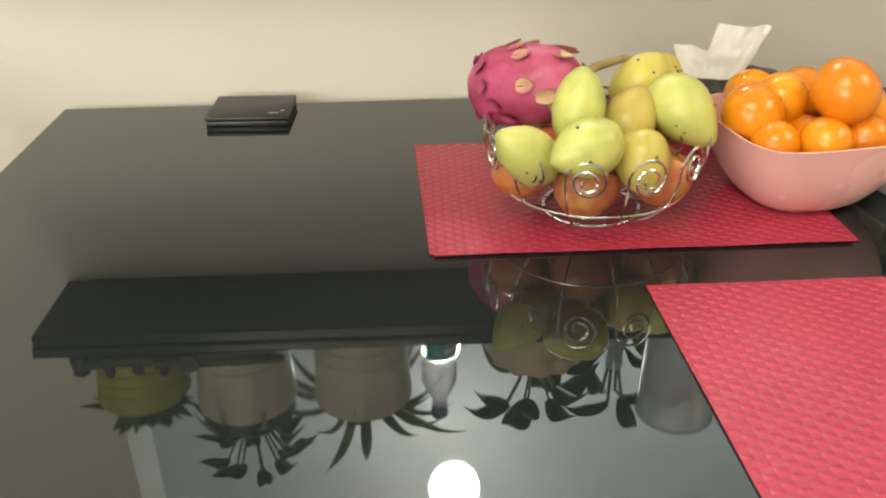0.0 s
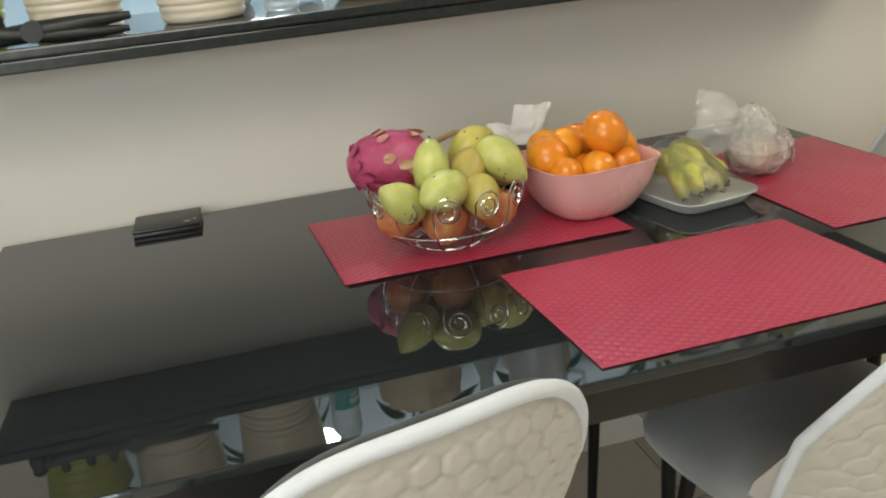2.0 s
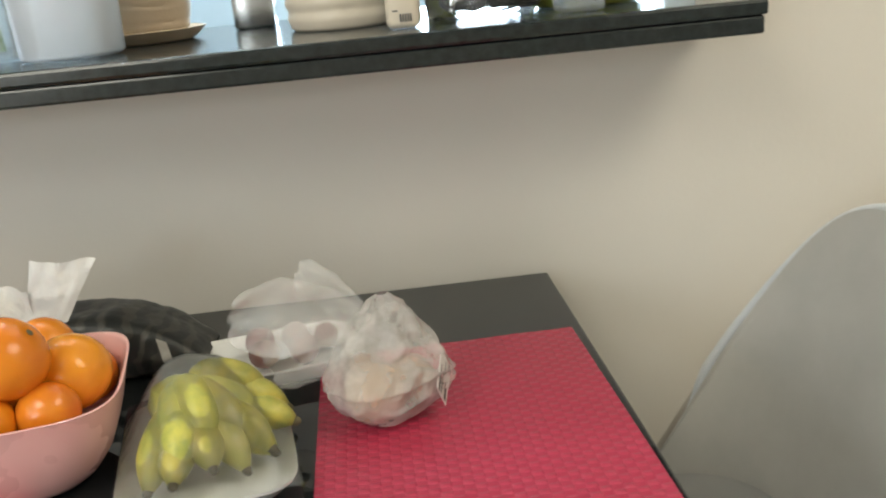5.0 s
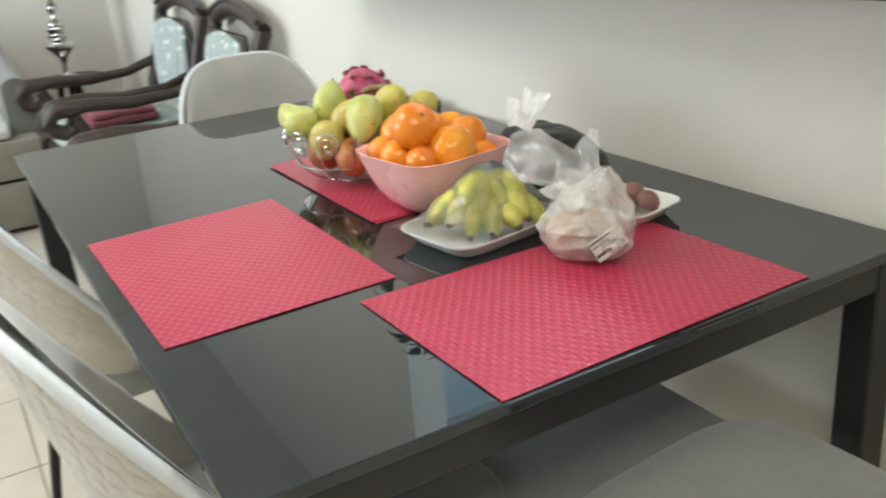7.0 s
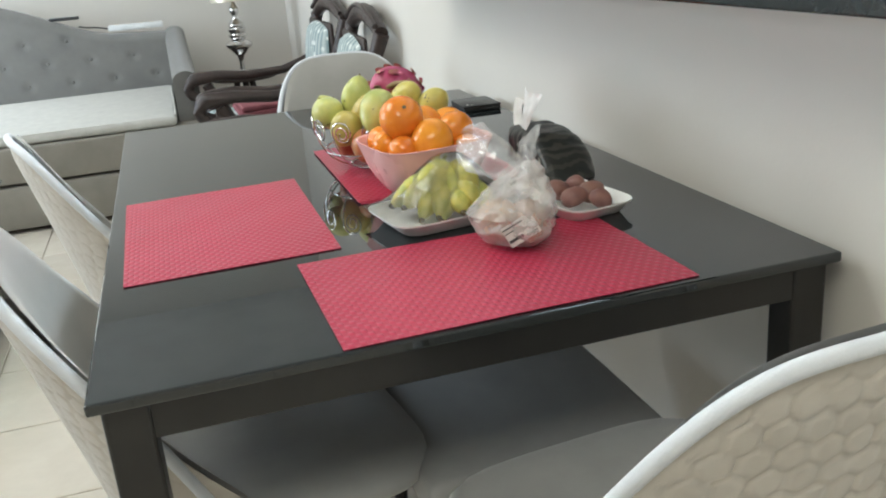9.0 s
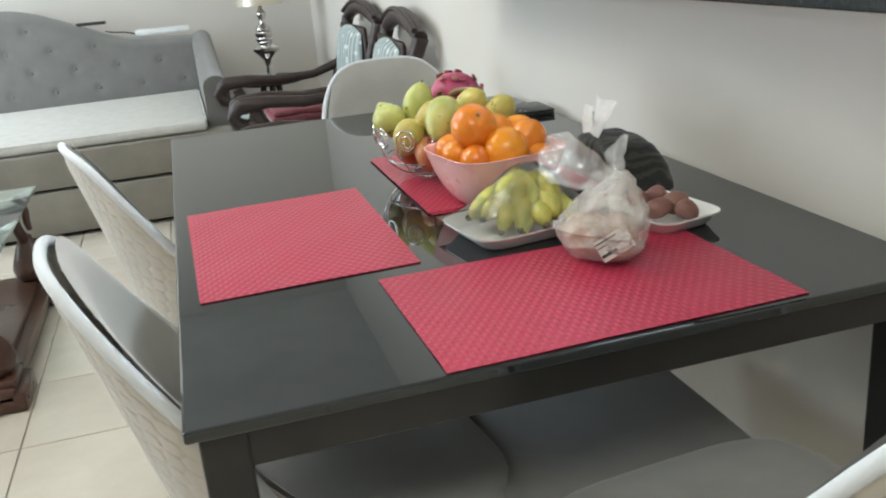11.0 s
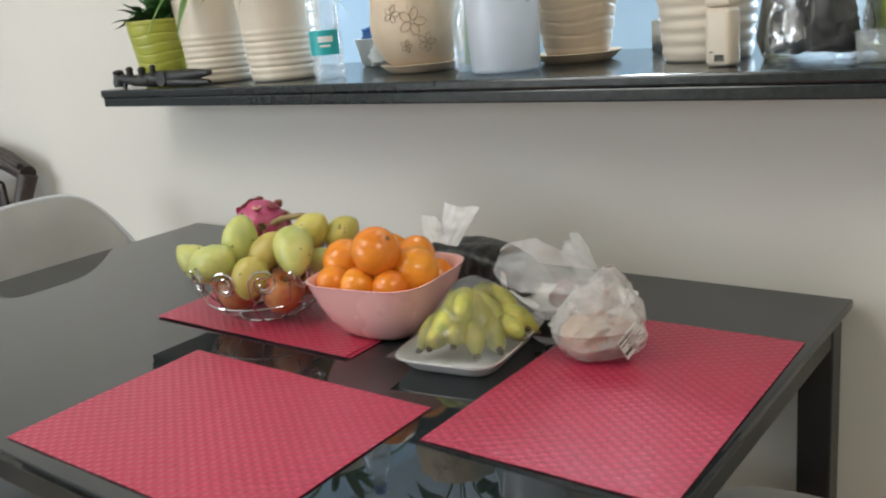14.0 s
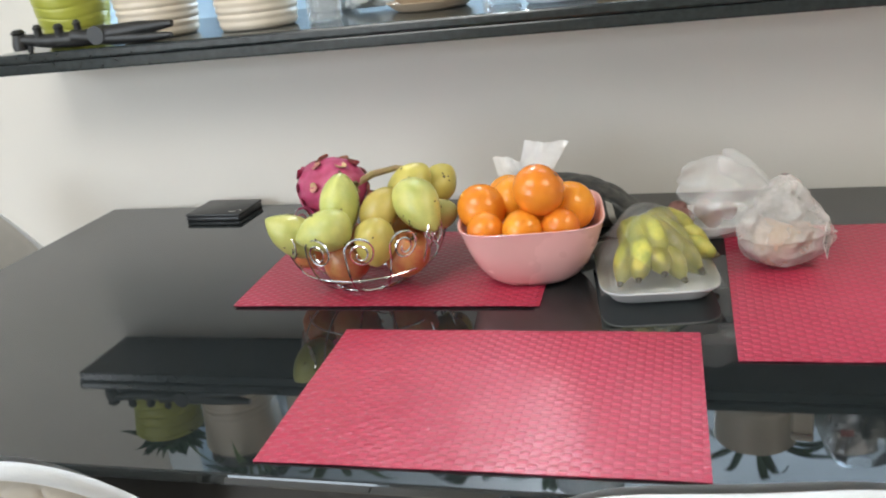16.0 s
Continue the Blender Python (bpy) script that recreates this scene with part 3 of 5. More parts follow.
for k in range(32):
    t = 0.17 + 0.62 * ((k * 0.618) % 1.0)
    a = 2 * math.pi * ((k * 0.4142) % 1.0) + rnd.uniform(-0.2, 0.2)
    r = 0.047 * math.sin(math.pi * t) ** 0.75
    z = -0.070 * math.cos(math.pi * t)
    small = t < 0.28
    bm = leaf_bm(rnd.uniform(0.011, 0.015) if small else rnd.uniform(0.020, 0.034), 0.013 if small else 0.017, 0.30 if small else 0.10)
    slope = 90 - (0.5 - t) * 110
    bmesh.ops.transform(bm, matrix=Matrix.Rotation(a, 4, "Z") @ Matrix.Translation((0, r + 0.0005, z)) @ Matrix.Rotation(radians(slope - (9 if small else 2)), 4, "X") @ Matrix.Rotation(radians(180), 4, "Y"), verts=bm.verts[:])
    part("scale", bm, M_DRAGON if small or k % 5 == 0 else M_SCALE, dragon, "curled fruit scale")
M_DRYLEAF = paint("dry_tan_leaf", (0.34, 0.28, 0.11), (0.28, 0.17, 0.09), 0.7, scale=70, bump=0.3)
for k in range(12):
    bm = leaf_bm(rnd.uniform(0.014, 0.024), 0.008, 0.9)
    bmesh.ops.transform(bm, matrix=Matrix.Translation((0, 0, 0.064)) @ Matrix.Rotation(k * 1.3, 4, "Z") @ Matrix.Rotation(radians(35 + 40 * (k % 3) / 2), 4, "X"), verts=bm.verts[:])
    part("crown_leaf", bm, M_DRYLEAF, dragon, "dry yellow-green crown leaf")
to_fruit = dragon.matrix_world.inverted()
long_leaf = [to_fruit @ Vector(p) for p in ((0.712, -0.404, 0.890), (0.742, -0.386, 0.904), (0.776, -0.372, 0.909), (0.806, -0.366, 0.905), (0.824, -0.366, 0.892))]
part("crown_leaf", tube(long_leaf, [0.005, 0.0055, 0.0045, 0.0025, 0.001], 8), M_DRYLEAF, dragon, "long dry crown leaf")

# pink bowl with oranges
bowl = thing("fruit_bowl", "square pink plastic bowl heaped with oranges", "bowl", pose(0.982, -0.404, MATZ, 0, 0, 9))


def square_ring(half, z, n):
    return lambda a: (half * math.cos(a) * (abs(math.cos(a)) ** n + abs(math.sin(a)) ** n) ** (-1 / n), half * math.sin(a) * (abs(math.cos(a)) ** n + abs(math.sin(a)) ** n) ** (-1 / n), z)


prof = [(0.001, 0.006, 2), (0.045, 0.006, 2.5), (0.047, 0.0, 2.6), (0.052, 0.0, 2.7), (0.062, 0.010, 2.9), (0.074, 0.030, 3.2), (0.083, 0.055, 3.6), (0.089, 0.080, 4.0), (0.0925, 0.094, 4.2), (0.0935, 0.0965, 4.2), (0.0915, 0.097, 4.2), (0.0895, 0.094, 4.2), (0.0855, 0.078, 4.0), (0.078, 0.050, 3.5), (0.066, 0.020, 3.0), (0.048, 0.010, 2.5), (0.001, 0.009, 2)]
rows = [square_ring(h * 1.10, z * 0.95, n) for h, z, n in prof]
part("shell", sheet(lambda u, v: rows[round(v * (len(rows) - 1))](2 * math.pi * u), 72, len(rows) - 1, True), M_PINK, bowl, smooth=60)


def orange_bm(r, seed):
    prof = []
    for i in range(19):
        t = i / 18
        dip = 0.06 * r * math.exp(-(t / 0.06) ** 2) + 0.05 * r * math.exp(-((1 - t) / 0.06) ** 2)
        z = -r * 0.93 * math.cos(math.pi * t)
        prof.append((0.0 if i in (0, 18) else r * math.sin(math.pi * t), z + (dip if t < 0.5 else -dip)))
    return rumple(lathe(prof, 26), 0.08, 0.0018, seed)


for i, (p, r) in enumerate((((1.002, -0.443, 0.888), 0.0375), ((0.915, -0.420, 0.857), 0.036), ((1.040, -0.404, 0.852), 0.0360), ((0.927, -0.462, 0.836), 0.0275), ((0.980, -0.466, 0.838), 0.029),
                            ((1.030, -0.452, 0.836), 0.028), ((0.955, -0.392, 0.862), 0.032), ((0.996, -0.350, 0.853), 0.033), ((0.940, -0.345, 0.852), 0.033), ((0.978, -0.41, 0.815), 0.036), ((1.030, -0.342, 0.822), 0.030))):
    ob = fruit("orange", "ripe glossy orange in the pink bowl", "orange", p, (25 * i, 50 - 27 * i, 31 * i), orange_bm(r, i * 2.3), M_ORANGE, "oranges in the bowl")
    if i in (0, 4, 7):
        part("stem_button", lathe([(0, 0.90 * r), (0.0035, 0.89 * r), (0.003, 0.875 * r), (0, 0.87 * r)], 8), M_STEM, ob)


def foam_tray(name, label, m, lx, ly, parent_label=""):
    tray = thing(name, label, "tray", m)
    prof = [(0.002, 0.003), (0.74, 0.003), (0.80, 0.006), (0.95, 0.021), (1.0, 0.023), (1.0, 0.0205), (0.96, 0.0185), (0.82, 0.002), (0.76, 0.0), (0.002, 0.0)]

    def at(u, v):
        k, z = prof[round(v * (len(prof) - 1))]
        a = 2 * math.pi * u
        n = 6.0
        r = (abs(math.cos(a)) ** n + abs(math.sin(a)) ** n) ** (-1 / n)
        return (lx / 2 * k * r * math.cos(a), ly / 2 * k * r * math.sin(a), z)
    part("shell", sheet(at, 64, len(prof) - 1, True), M_FOAM, tray, smooth=50)
    return tray


banana_tray = foam_tray("banana_tray", "white foam tray with small bananas under cling film", pose(1.152, -0.426, TZ + 0.0005, 0, 0, 9), 0.157, 0.213)


def banana(p, d, bend, length, r, label):
    """A short thick banana from p along d, bowed towards bend."""
    p, d, b = Vector(p), Vector(d).normalized(), Vector(bend).normalized()
    pts, rs = [], []
    for i in range(17):
        t = i / 16
        pts.append(d * length * t + b * 0.010 * math.sin(math.pi * t))
        rs.append(r * (1 - 0.55 * max(0, (0.30 - t) / 0.30) ** 2 - 0.70 * max(0, (t - 0.62) / 0.38) ** 2.0))
    ob = thing("banana", label, "banana", Matrix.Translation(p), "bananas on the tray")
    part("skin", tube(pts, rs, 14), M_BANANA, ob, smooth=60)
    e = d * length - b * 0.001
    part("tip", tube([e - d * 0.002, e + d * 0.003, e + d * 0.006], [0.0050, 0.0044, 0.0026], 9), M_TIP, ob, "dark dry banana tip")
    return ob


CROWN = Vector((1.132, -0.400, 0.0))
for tier, z0, dip, first, last, count, reach, ln in ((0, 0.824, -0.52, -88, 8, 5, 0.010, 0.074), (1, 0.803, -0.36, -106, 24, 6, 0.022, 0.078), (2, 0.785, -0.10, -92, -6, 4, 0.026, 0.074)):
    for k in range(count):
        a = radians(first + (last - first) * k / (count - 1) + 5 * math.sin(3.1 * k + tier))
        d = Vector((math.cos(a), math.sin(a), dip - 0.10 * math.cos(2.3 * k + tier)))
        p = CROWN + Vector((d.x * reach, d.y * reach, z0 + 0.004 * math.sin(1.9 * k)))
        banana(p, d, (0.1, -0.1, 1), ln + 0.004 * math.sin(4.0 * k + tier), 0.0172, "small green-yellow banana with a dark tip")
part("stalk_crown", rumple(lathe([(0, -0.022), (0.020, -0.018), (0.026, 0.0), (0.018, 0.018), (0, 0.022)], 14), 0.02, 0.004, 3), M_BANANA, banana_tray, "green stalk end that joins the bananas").location = (-0.022, 0.018, 0.062)

wrap = bmesh.new()


def film_at(u, v):
    x, y = (u - 0.5) * 0.158, (v - 0.5) * 0.214
    e = min(1, (0.5 - abs(u - 0.5)) * 2.6, (0.5 - abs(v - 0.5)) * 3.0)
    h = 0.0235 + 0.078 * math.sin(math.pi / 2 * e) ** 0.75 * math.exp(-((x + 0.006) / 0.090) ** 2) * math.exp(-((y - 0.020) / 0.085) ** 2)
    return (x, y, h + e * (0.003 * noise.noise(Vector((x * 60, y * 25, 1.0))) + 0.0015 * noise.noise(Vector((x * 20, y * 150, 5.0)))))


sheet(film_at, 60, 60, bm=wrap)
part("cling_film", wrap, M_CLING, banana_tray, "clear stretched cling film")

potato_tray = foam_tray("potato_tray", "white foam tray with reddish potatoes behind the plastic bag", pose(1.195, -0.232, TZ + 0.0005, 0, 0, 10), 0.205, 0.120)
for i, (x, y, r) in enumerate(((1.258, -0.208, 0.019), (1.234, -0.240, 0.021), (1.222, -0.205, 0.020), (1.190, -0.245, 0.021), (1.180, -0.210, 0.020))):
    r *= 0.8
    bm = rumple(lathe([(0.0 if k in (0, 12) else r * math.sin(math.pi * k / 12) ** 0.8, -1.25 * r * math.cos(math.pi * k / 12)) for k in range(13)], 16), 0.03, 0.005, i)
    fruit("potato", "small reddish-brown potato on the foam tray", "potato", (x, y, TZ + 0.016 + r * 0.6), (70 + 20 * i, 40 * i, 15 * i), bm, M_SHALLOT, "potatoes on the tray")

# plastic bag of onions
bag = thing("plastic_bag", "knotted cloudy plastic bag of onions with a price label", "plastic bag", pose(1.322, -0.372, TZ + 0.0022))


def bag_at(u, v):
    """The pouch: a slumped round body drawn up to a crooked peak, creased towards the knot."""
    a = 2 * math.pi * u
    if v < 0.45:
        t = v / 0.45
        r, z = 0.050 * math.sin(math.pi / 2 * t) ** 0.62, 0.001 + 0.044 * t ** 1.7
    else:
        t = (v - 0.45) / 0.55
        r, z = 0.050 * (1 - t ** 1.5) ** 0.9 + 0.005, 0.045 + 0.073 * t
    lean = Vector((0.006 * v, 0.060 * max(0.0, v - 0.45) ** 1.3, 0))
    belly = 0.012 * math.exp(-((z - 0.034) / 0.028) ** 2) * (max(0.0, math.cos(a + 1.9)) + 0.7 * max(0.0, math.cos(a - 0.2)) ** 3)
    c, s = math.cos(a), math.sin(a)
    p = Vector(((r + belly) * c, (r + belly) * s * 0.92, z)) + lean
    crease = 0.0016 * math.sin(7 * a + 40 * z + 3 * noise.noise(p * 30)) * min(1.0, max(0.0, v - 0.3) * 2.5)
    ridge = (0.5 - abs(noise.noise(p / 0.026 + Vector((3, 1, 7))))) * 0.010 + (0.5 - abs(noise.noise(p / 0.011))) * 0.0025
    push = noise.noise_vector(p / 0.045 + Vector((2, 5, 1))) * 0.009
    push.z *= 0.5 * min(1, v * 4)
    k = (crease + ridge) * min(1, r / 0.03)
    return p + Vector((c * k, s * k, 0.3 * k * min(1, v * 3))) + push * min(1, r / 0.03)


part("pouch", sheet(bag_at, 150, 70, True), M_BAGFILM, bag, "crumpled cloudy film", smooth=180)


def ear_at(start, end, face, wide, thick, arch, seed):
    """A loose bag ear: a flattened closed tube that spreads out from the knot and ends in a rounded fold."""
    s, e = Vector(start), Vector(end)
    d = e - s
    side = d.cross(Vector(face)).normalized()
    out = side.cross(d).normalized()

    def at(u, v):
        a = 2 * math.pi * u
        w = 0.010 + (wide - 0.010) * math.sin(math.pi / 2 * min(1, v * 1.5)) * math.sqrt(max(0.02, 1 - max(0.0, (v - 0.62) / 0.38) ** 2))
        t = thick * (0.35 + math.sin(math.pi * min(1, 0.1 + 0.85 * v)))
        cross = math.cos(a)
        long_fold = 0.0045 * math.sin(5.5 * cross + 2.5 * v + seed) * min(1, v * 3)
        p = s + d * v + out * (arch * math.sin(math.pi * v)) + side * (w * cross) + out * (t * math.sin(a) + long_fold)
        return p + noise.noise_vector(p / 0.030 + Vector((seed, 0, seed))) * 0.006 * min(1, v * 2) + noise.noise_vector(p / 0.012 + Vector((0, seed, 0))) * 0.0018
    return at


part("handle", sheet(ear_at((-0.012, 0.026, 0.092), (-0.134, -0.030, 0.128), (0.45, -0.75, 0.45), 0.038, 0.006, 0.016, 1.0), 60, 36, True), M_BAGTAIL, bag, "loose bag handle spread out", smooth=180)
part("handle", sheet(ear_at((-0.014, 0.030, 0.084), (-0.118, 0.030, 0.050), (0.40, -0.75, 0.45), 0.032, 0.006, 0.010, 5.0), 60, 36, True), M_BAGTAIL, bag, "loose bag handle hanging down", smooth=180)
part("handle", sheet(ear_at((-0.010, 0.030, 0.090), (-0.078, 0.068, 0.136), (0.35, -0.90, 0.15), 0.020, 0.006, 0.010, 9.0), 50, 30, True), M_BAGTAIL, bag, "loose bag ear standing up", smooth=180)
part("knot", rumple(lathe([(0, -0.010), (0.010, -0.008), (0.014, 0.0), (0.010, 0.008), (0, 0.010)], 20), 0.012, 0.005, 2), M_BAGFILM, bag, "twisted film knot").location = (-0.014, 0.028, 0.088)
for i, (x, y, z, r) in enumerate(((-0.010, -0.022, 0.034, 0.031), (0.026, 0.010, 0.029, 0.025), (-0.018, 0.026, 0.029, 0.025))):
    prof = [(0.0 if k in (0, 14) else r * math.sin(math.pi * k / 14) ** 0.9, -r * 0.95 * math.cos(math.pi * k / 14) + (0.010 * ((k - 11) / 3) ** 2 if k > 11 else 0)) for k in range(15)]
    fruit("onion", "brown onion inside the plastic bag", "onion", (1.322 + x, -0.372 + y, TZ + 0.003 + z), (30 * i, 60 - 45 * i, 0), lathe(prof, 20), M_ONION, "onions in the bag")
lab = part("price_label", box(-0.023, -0.0005, -0.015, 0.023, 0.0005, 0.015), M_LABEL, bag, "white printed price label", smooth=0)
lab.matrix_local = Matrix.Translation((0.058, -0.014, 0.038)) @ Euler((radians(-8), radians(-28), radians(76))).to_matrix().to_4x4()
for i, (x, z, w, h) in enumerate(((-0.006, 0.011, 0.034, 0.003), (-0.008, 0.005, 0.028, 0.002), (0.006, 0.0, 0.030, 0.002), (-0.010, -0.007, 0.024, 0.007), (0.014, -0.010, 0.014, 0.002))):
    part("print_bar", box(x - w / 2, -0.0012, z - h * 0.3, x + w * 0.4, -0.0007, z + h * 0.3), M_INK, lab, smooth=0)

# tissue packet
pack = thing("tissue_packet", "black camouflage tissue packet with a white tissue pulled out", "tissue packet", pose(0.998, -0.180, TZ + 0.0005, 0, 0, -4))


def pillow(u, v):
    """A soft block that sags to a flat crimped seam at one end."""
    a = 2 * math.pi * v
    x = (u - 0.5) * 0.25
    e = 1 - abs(2 * u - 1) ** 7
    fall = 1 - 0.62 * max(0.0, (u - 0.58) / 0.42) ** 1.4
    c, s = math.cos(a), math.sin(a)
    n = 4.5
    r = (abs(c) ** n + abs(s) ** n) ** (-1 / n)
    k = noise.noise(Vector((x * 34, a * 1.4, 2.0))) * 0.005 + (0.5 - abs(noise.noise(Vector((x * 55, a * 2.2, 6.0))))) * 0.004
    half = 0.039 * fall
    return (x, (0.047 * r * c) * (0.70 + 0.30 * e) + k, half + 0.001 + (half * r * s) * (0.10 + 0.90 * e ** 0.6) + k * 0.5 * max(0.0, s))


part("wrapper", sheet(pillow, 70, 60), M_PACK, pack, "crinkled black camouflage film")


def tissue_at(x0, x1, top0, top1, z0, z1, seed):
    def at(u, v):
        x = (x0 + (x1 - x0) * u) * (1 - v) + (top0 + (top1 - top0) * u) * v
        y = -0.030 + 0.012 * v + 0.005 * math.sin(u * 4.5 + v * 2 + seed) * (0.4 + v) + 0.003 * noise.noise(Vector((u * 5, v * 5, seed)))
        return (x, y, z0 + (z1 - z0) * v + 0.006 * noise.noise(Vector((u * 3, v, seed + 9))) * v - 0.006 * v * u)
    return at


part("tissue", sheet(tissue_at(-0.078, -0.028, -0.056, 0.016, 0.070, 0.150, 1.0), 24, 18), M_TISSUE, pack, "crumpled white tissue")
part("tissue", sheet(tissue_at(-0.096, -0.062, -0.112, -0.064, 0.068, 0.122, 4.0), 20, 14), M_TISSUE, pack, "crumpled white tissue")
M_TAPE = paint("grey_pull_strip", (0.42, 0.40, 0.36), (0.30, 0.29, 0.26), 0.4, scale=40)
part("pull_strip", sheet(lambda u, v: Vector(pillow(0.80 + 0.045 * u + 0.05 * v, 0.40 + 0.22 * v)) + Vector((0, -0.0020, 0.0015)), 4, 24), M_TAPE, pack, "grey pull strip")

# flat black case
case = thing("flat_case", "flat black plastic case lying by the wall", "case", pose(0.297, -0.074, TZ + 0.0005, 0, 0, -1.5))
part("base", box(-0.059, -0.048, 0, 0.059, 0.048, 0.0075, 0.002), M_BLACKPL, case)
part("lid", box(-0.060, -0.049, 0.0085, 0.060, 0.049, 0.0142, 0.0025), M_BLACKPL, case)
part("print_bar", box(0.030, -0.034, 0.0143, 0.044, -0.031, 0.0146), M_LABEL, case, "small pale printed mark", smooth=0)
part("print_bar", box(0.047, -0.026, 0.0143, 0.052, -0.022, 0.0146), M_LABEL, case, smooth=0)

# ---- things on the serving counter ----
M_LIME = paint("lime_green_glaze", (0.41, 0.42, 0.060), (0.35, 0.36, 0.050), 0.35, scale=12, fine=120, bump=0.1)
M_CERAMIC = paint("cream_ceramic", (0.73, 0.64, 0.52), (0.67, 0.58, 0.465), 0.38, scale=9, fine=160, bump=0.08)
M_SAND = paint("sand_ceramic", (0.68, 0.54, 0.39), (0.62, 0.49, 0.34), 0.45, scale=14, fine=160, bump=0.12)
M_RELIEF = paint("dark_glaze_line", (0.40, 0.30, 0.21), None, 0.5, scale=60)
M_SOIL = paint("potting_soil", (0.035, 0.025, 0.018), None, 0.95, scale=120, fine=300, bump=0.8, depth=0.006)
M_LEAF = paint("dark_green_leaf", (0.055, 0.135, 0.035), (0.030, 0.080, 0.022), 0.4, scale=30, fine=200, bump=0.2)
M_LEAF2 = paint("pale_striped_leaf", (0.20, 0.30, 0.09), (0.09, 0.19, 0.04), 0.45, scale=60, fine=200, bump=0.15)
M_CLEAR = film("clear_bottle_plastic", (0.88, 0.94, 0.97), 0.82, 0.05, 26, 0.3, 0.55)
M_MILKY = film("milky_plastic", (0.88, 0.93, 1.0), 0.55, 0.20, 12, 0.15, 0.5)
M_TEAL = paint("teal_label", (0.03, 0.44, 0.46), None, 0.4, scale=20)
M_WHITEPL = paint("white_plastic", (0.80, 0.81, 0.80), None, 0.4, scale=20)
M_BLUEPL = paint("blue_plastic", (0.05, 0.16, 0.45), None, 0.4, scale=20)
M_WOODLT = paint("light_wood", (0.52, 0.36, 0.20), (0.42, 0.28, 0.15), 0.6, scale=30, fine=200, bump=0.2)
M_SILVERFOIL = paint("silver_foil", (0.80, 0.80, 0.82), (0.62, 0.61, 0.63), 0.22, 0.7, scale=60, fine=40, bump=0.5, depth=0.01)
M_REDP = paint("red_print", (0.55, 0.03, 0.04), None, 0.5, scale=20)
M_STEEL = paint("brushed_steel", (0.60, 0.61, 0.62), (0.52, 0.53, 0.54), 0.25, 1.0, scale=40, bump=0.05)
M_GLOBE = glow("lit_glass_globe", (0.88, 0.95, 1.0), 125.0)
SZ = 1.1055


def plant_pot(label, m, rb, rt, h, material, ribs=0, wave=0.0, saucer=0.0, scallop=0.0, belly=0.0):
    pot = thing("plant_pot", label, "plant pot", m, "pots on the counter")
    base = 0.012 if saucer else 0.0
    prof = [(0, base), (rb * 0.94, base), (rb, base + 0.004)]
    n = 48
    for i in range(1, n + 1):
        t = i / n
        r = rb + (rt - rb) * t ** 0.8
        if ribs and t < 0.58:
            r += 0.0032 * abs(math.sin(t / 0.58 * ribs * math.pi)) - 0.0016
        if wave and i % 7 == 3:
            r -= 0.0015 * wave
        if belly:
            r += belly * math.sin(math.pi * t ** 0.75)
        prof.append((r, base + 0.004 + (h - 0.004) * t))
    prof += [(rt - 0.002, base + h + 0.003), (rt - 0.006, base + h + 0.001), (rt - 0.010, base + h - 0.03)]
    bend = (lambda a, r, z: 1 + scallop * 0.03 * math.cos(12 * a) * max(0, (z - h * 0.8) / (h * 0.2))) if scallop else None
    bm = lathe(prof, 56, bend=bend)
    if wave:
        for v in bm.verts:
            a = math.atan2(v.co.y, v.co.x)
            v.co.z += 0.0035 * math.sin(3 * a + v.co.z * 30) * min(1, max(0, v.co.z - base - 0.01) * 30) * (1 if v.co.z < base + h - 0.01 else 0)
    part("body", bm, material, pot, smooth=50)
    part("soil", lathe([(0, base + h - 0.012), (rt * 0.5, base + h - 0.010), (rt - 0.008, base + h - 0.018)], 24), M_SOIL, pot, "dark potting soil")
    if saucer:
        part("saucer", lathe([(0, 0), (saucer * 0.75, 0), (saucer * 0.82, 0.003), (saucer, 0.016), (saucer - 0.004, 0.017), (saucer * 0.78, 0.0065), (0, 0.006)], 48), material, pot, "shallow round saucer")
    return pot


def leaf_strap(root, direction, length, width, droop, seed):
    """An arching leaf from root: a folded strip that tapers to its tip."""
    d = Vector((direction[0], direction[1], 0)).normalized()
    side = Vector((-d.y, d.x, 0))
    rise = direction[2]

    def at(u, v):
        w = width * math.sin(math.pi * min(1, 0.18 + 0.82 * v)) ** 0.8 * (0.4 + 0.6 * math.sin(math.pi * min(1, 0.25 + 0.75 * v)))
        out = length * v * math.cos(rise) + 0.0
        up = length * (v * math.sin(rise) - droop * v * v)
        fold = abs(u - 0.5) * w * 0.5
        return Vector(root) + d * out + side * (u - 0.5) * w + Vector((0, 0, up + fold + 0.004 * math.sin(seed + v * 7)))
    return sheet(at, 4, 12)


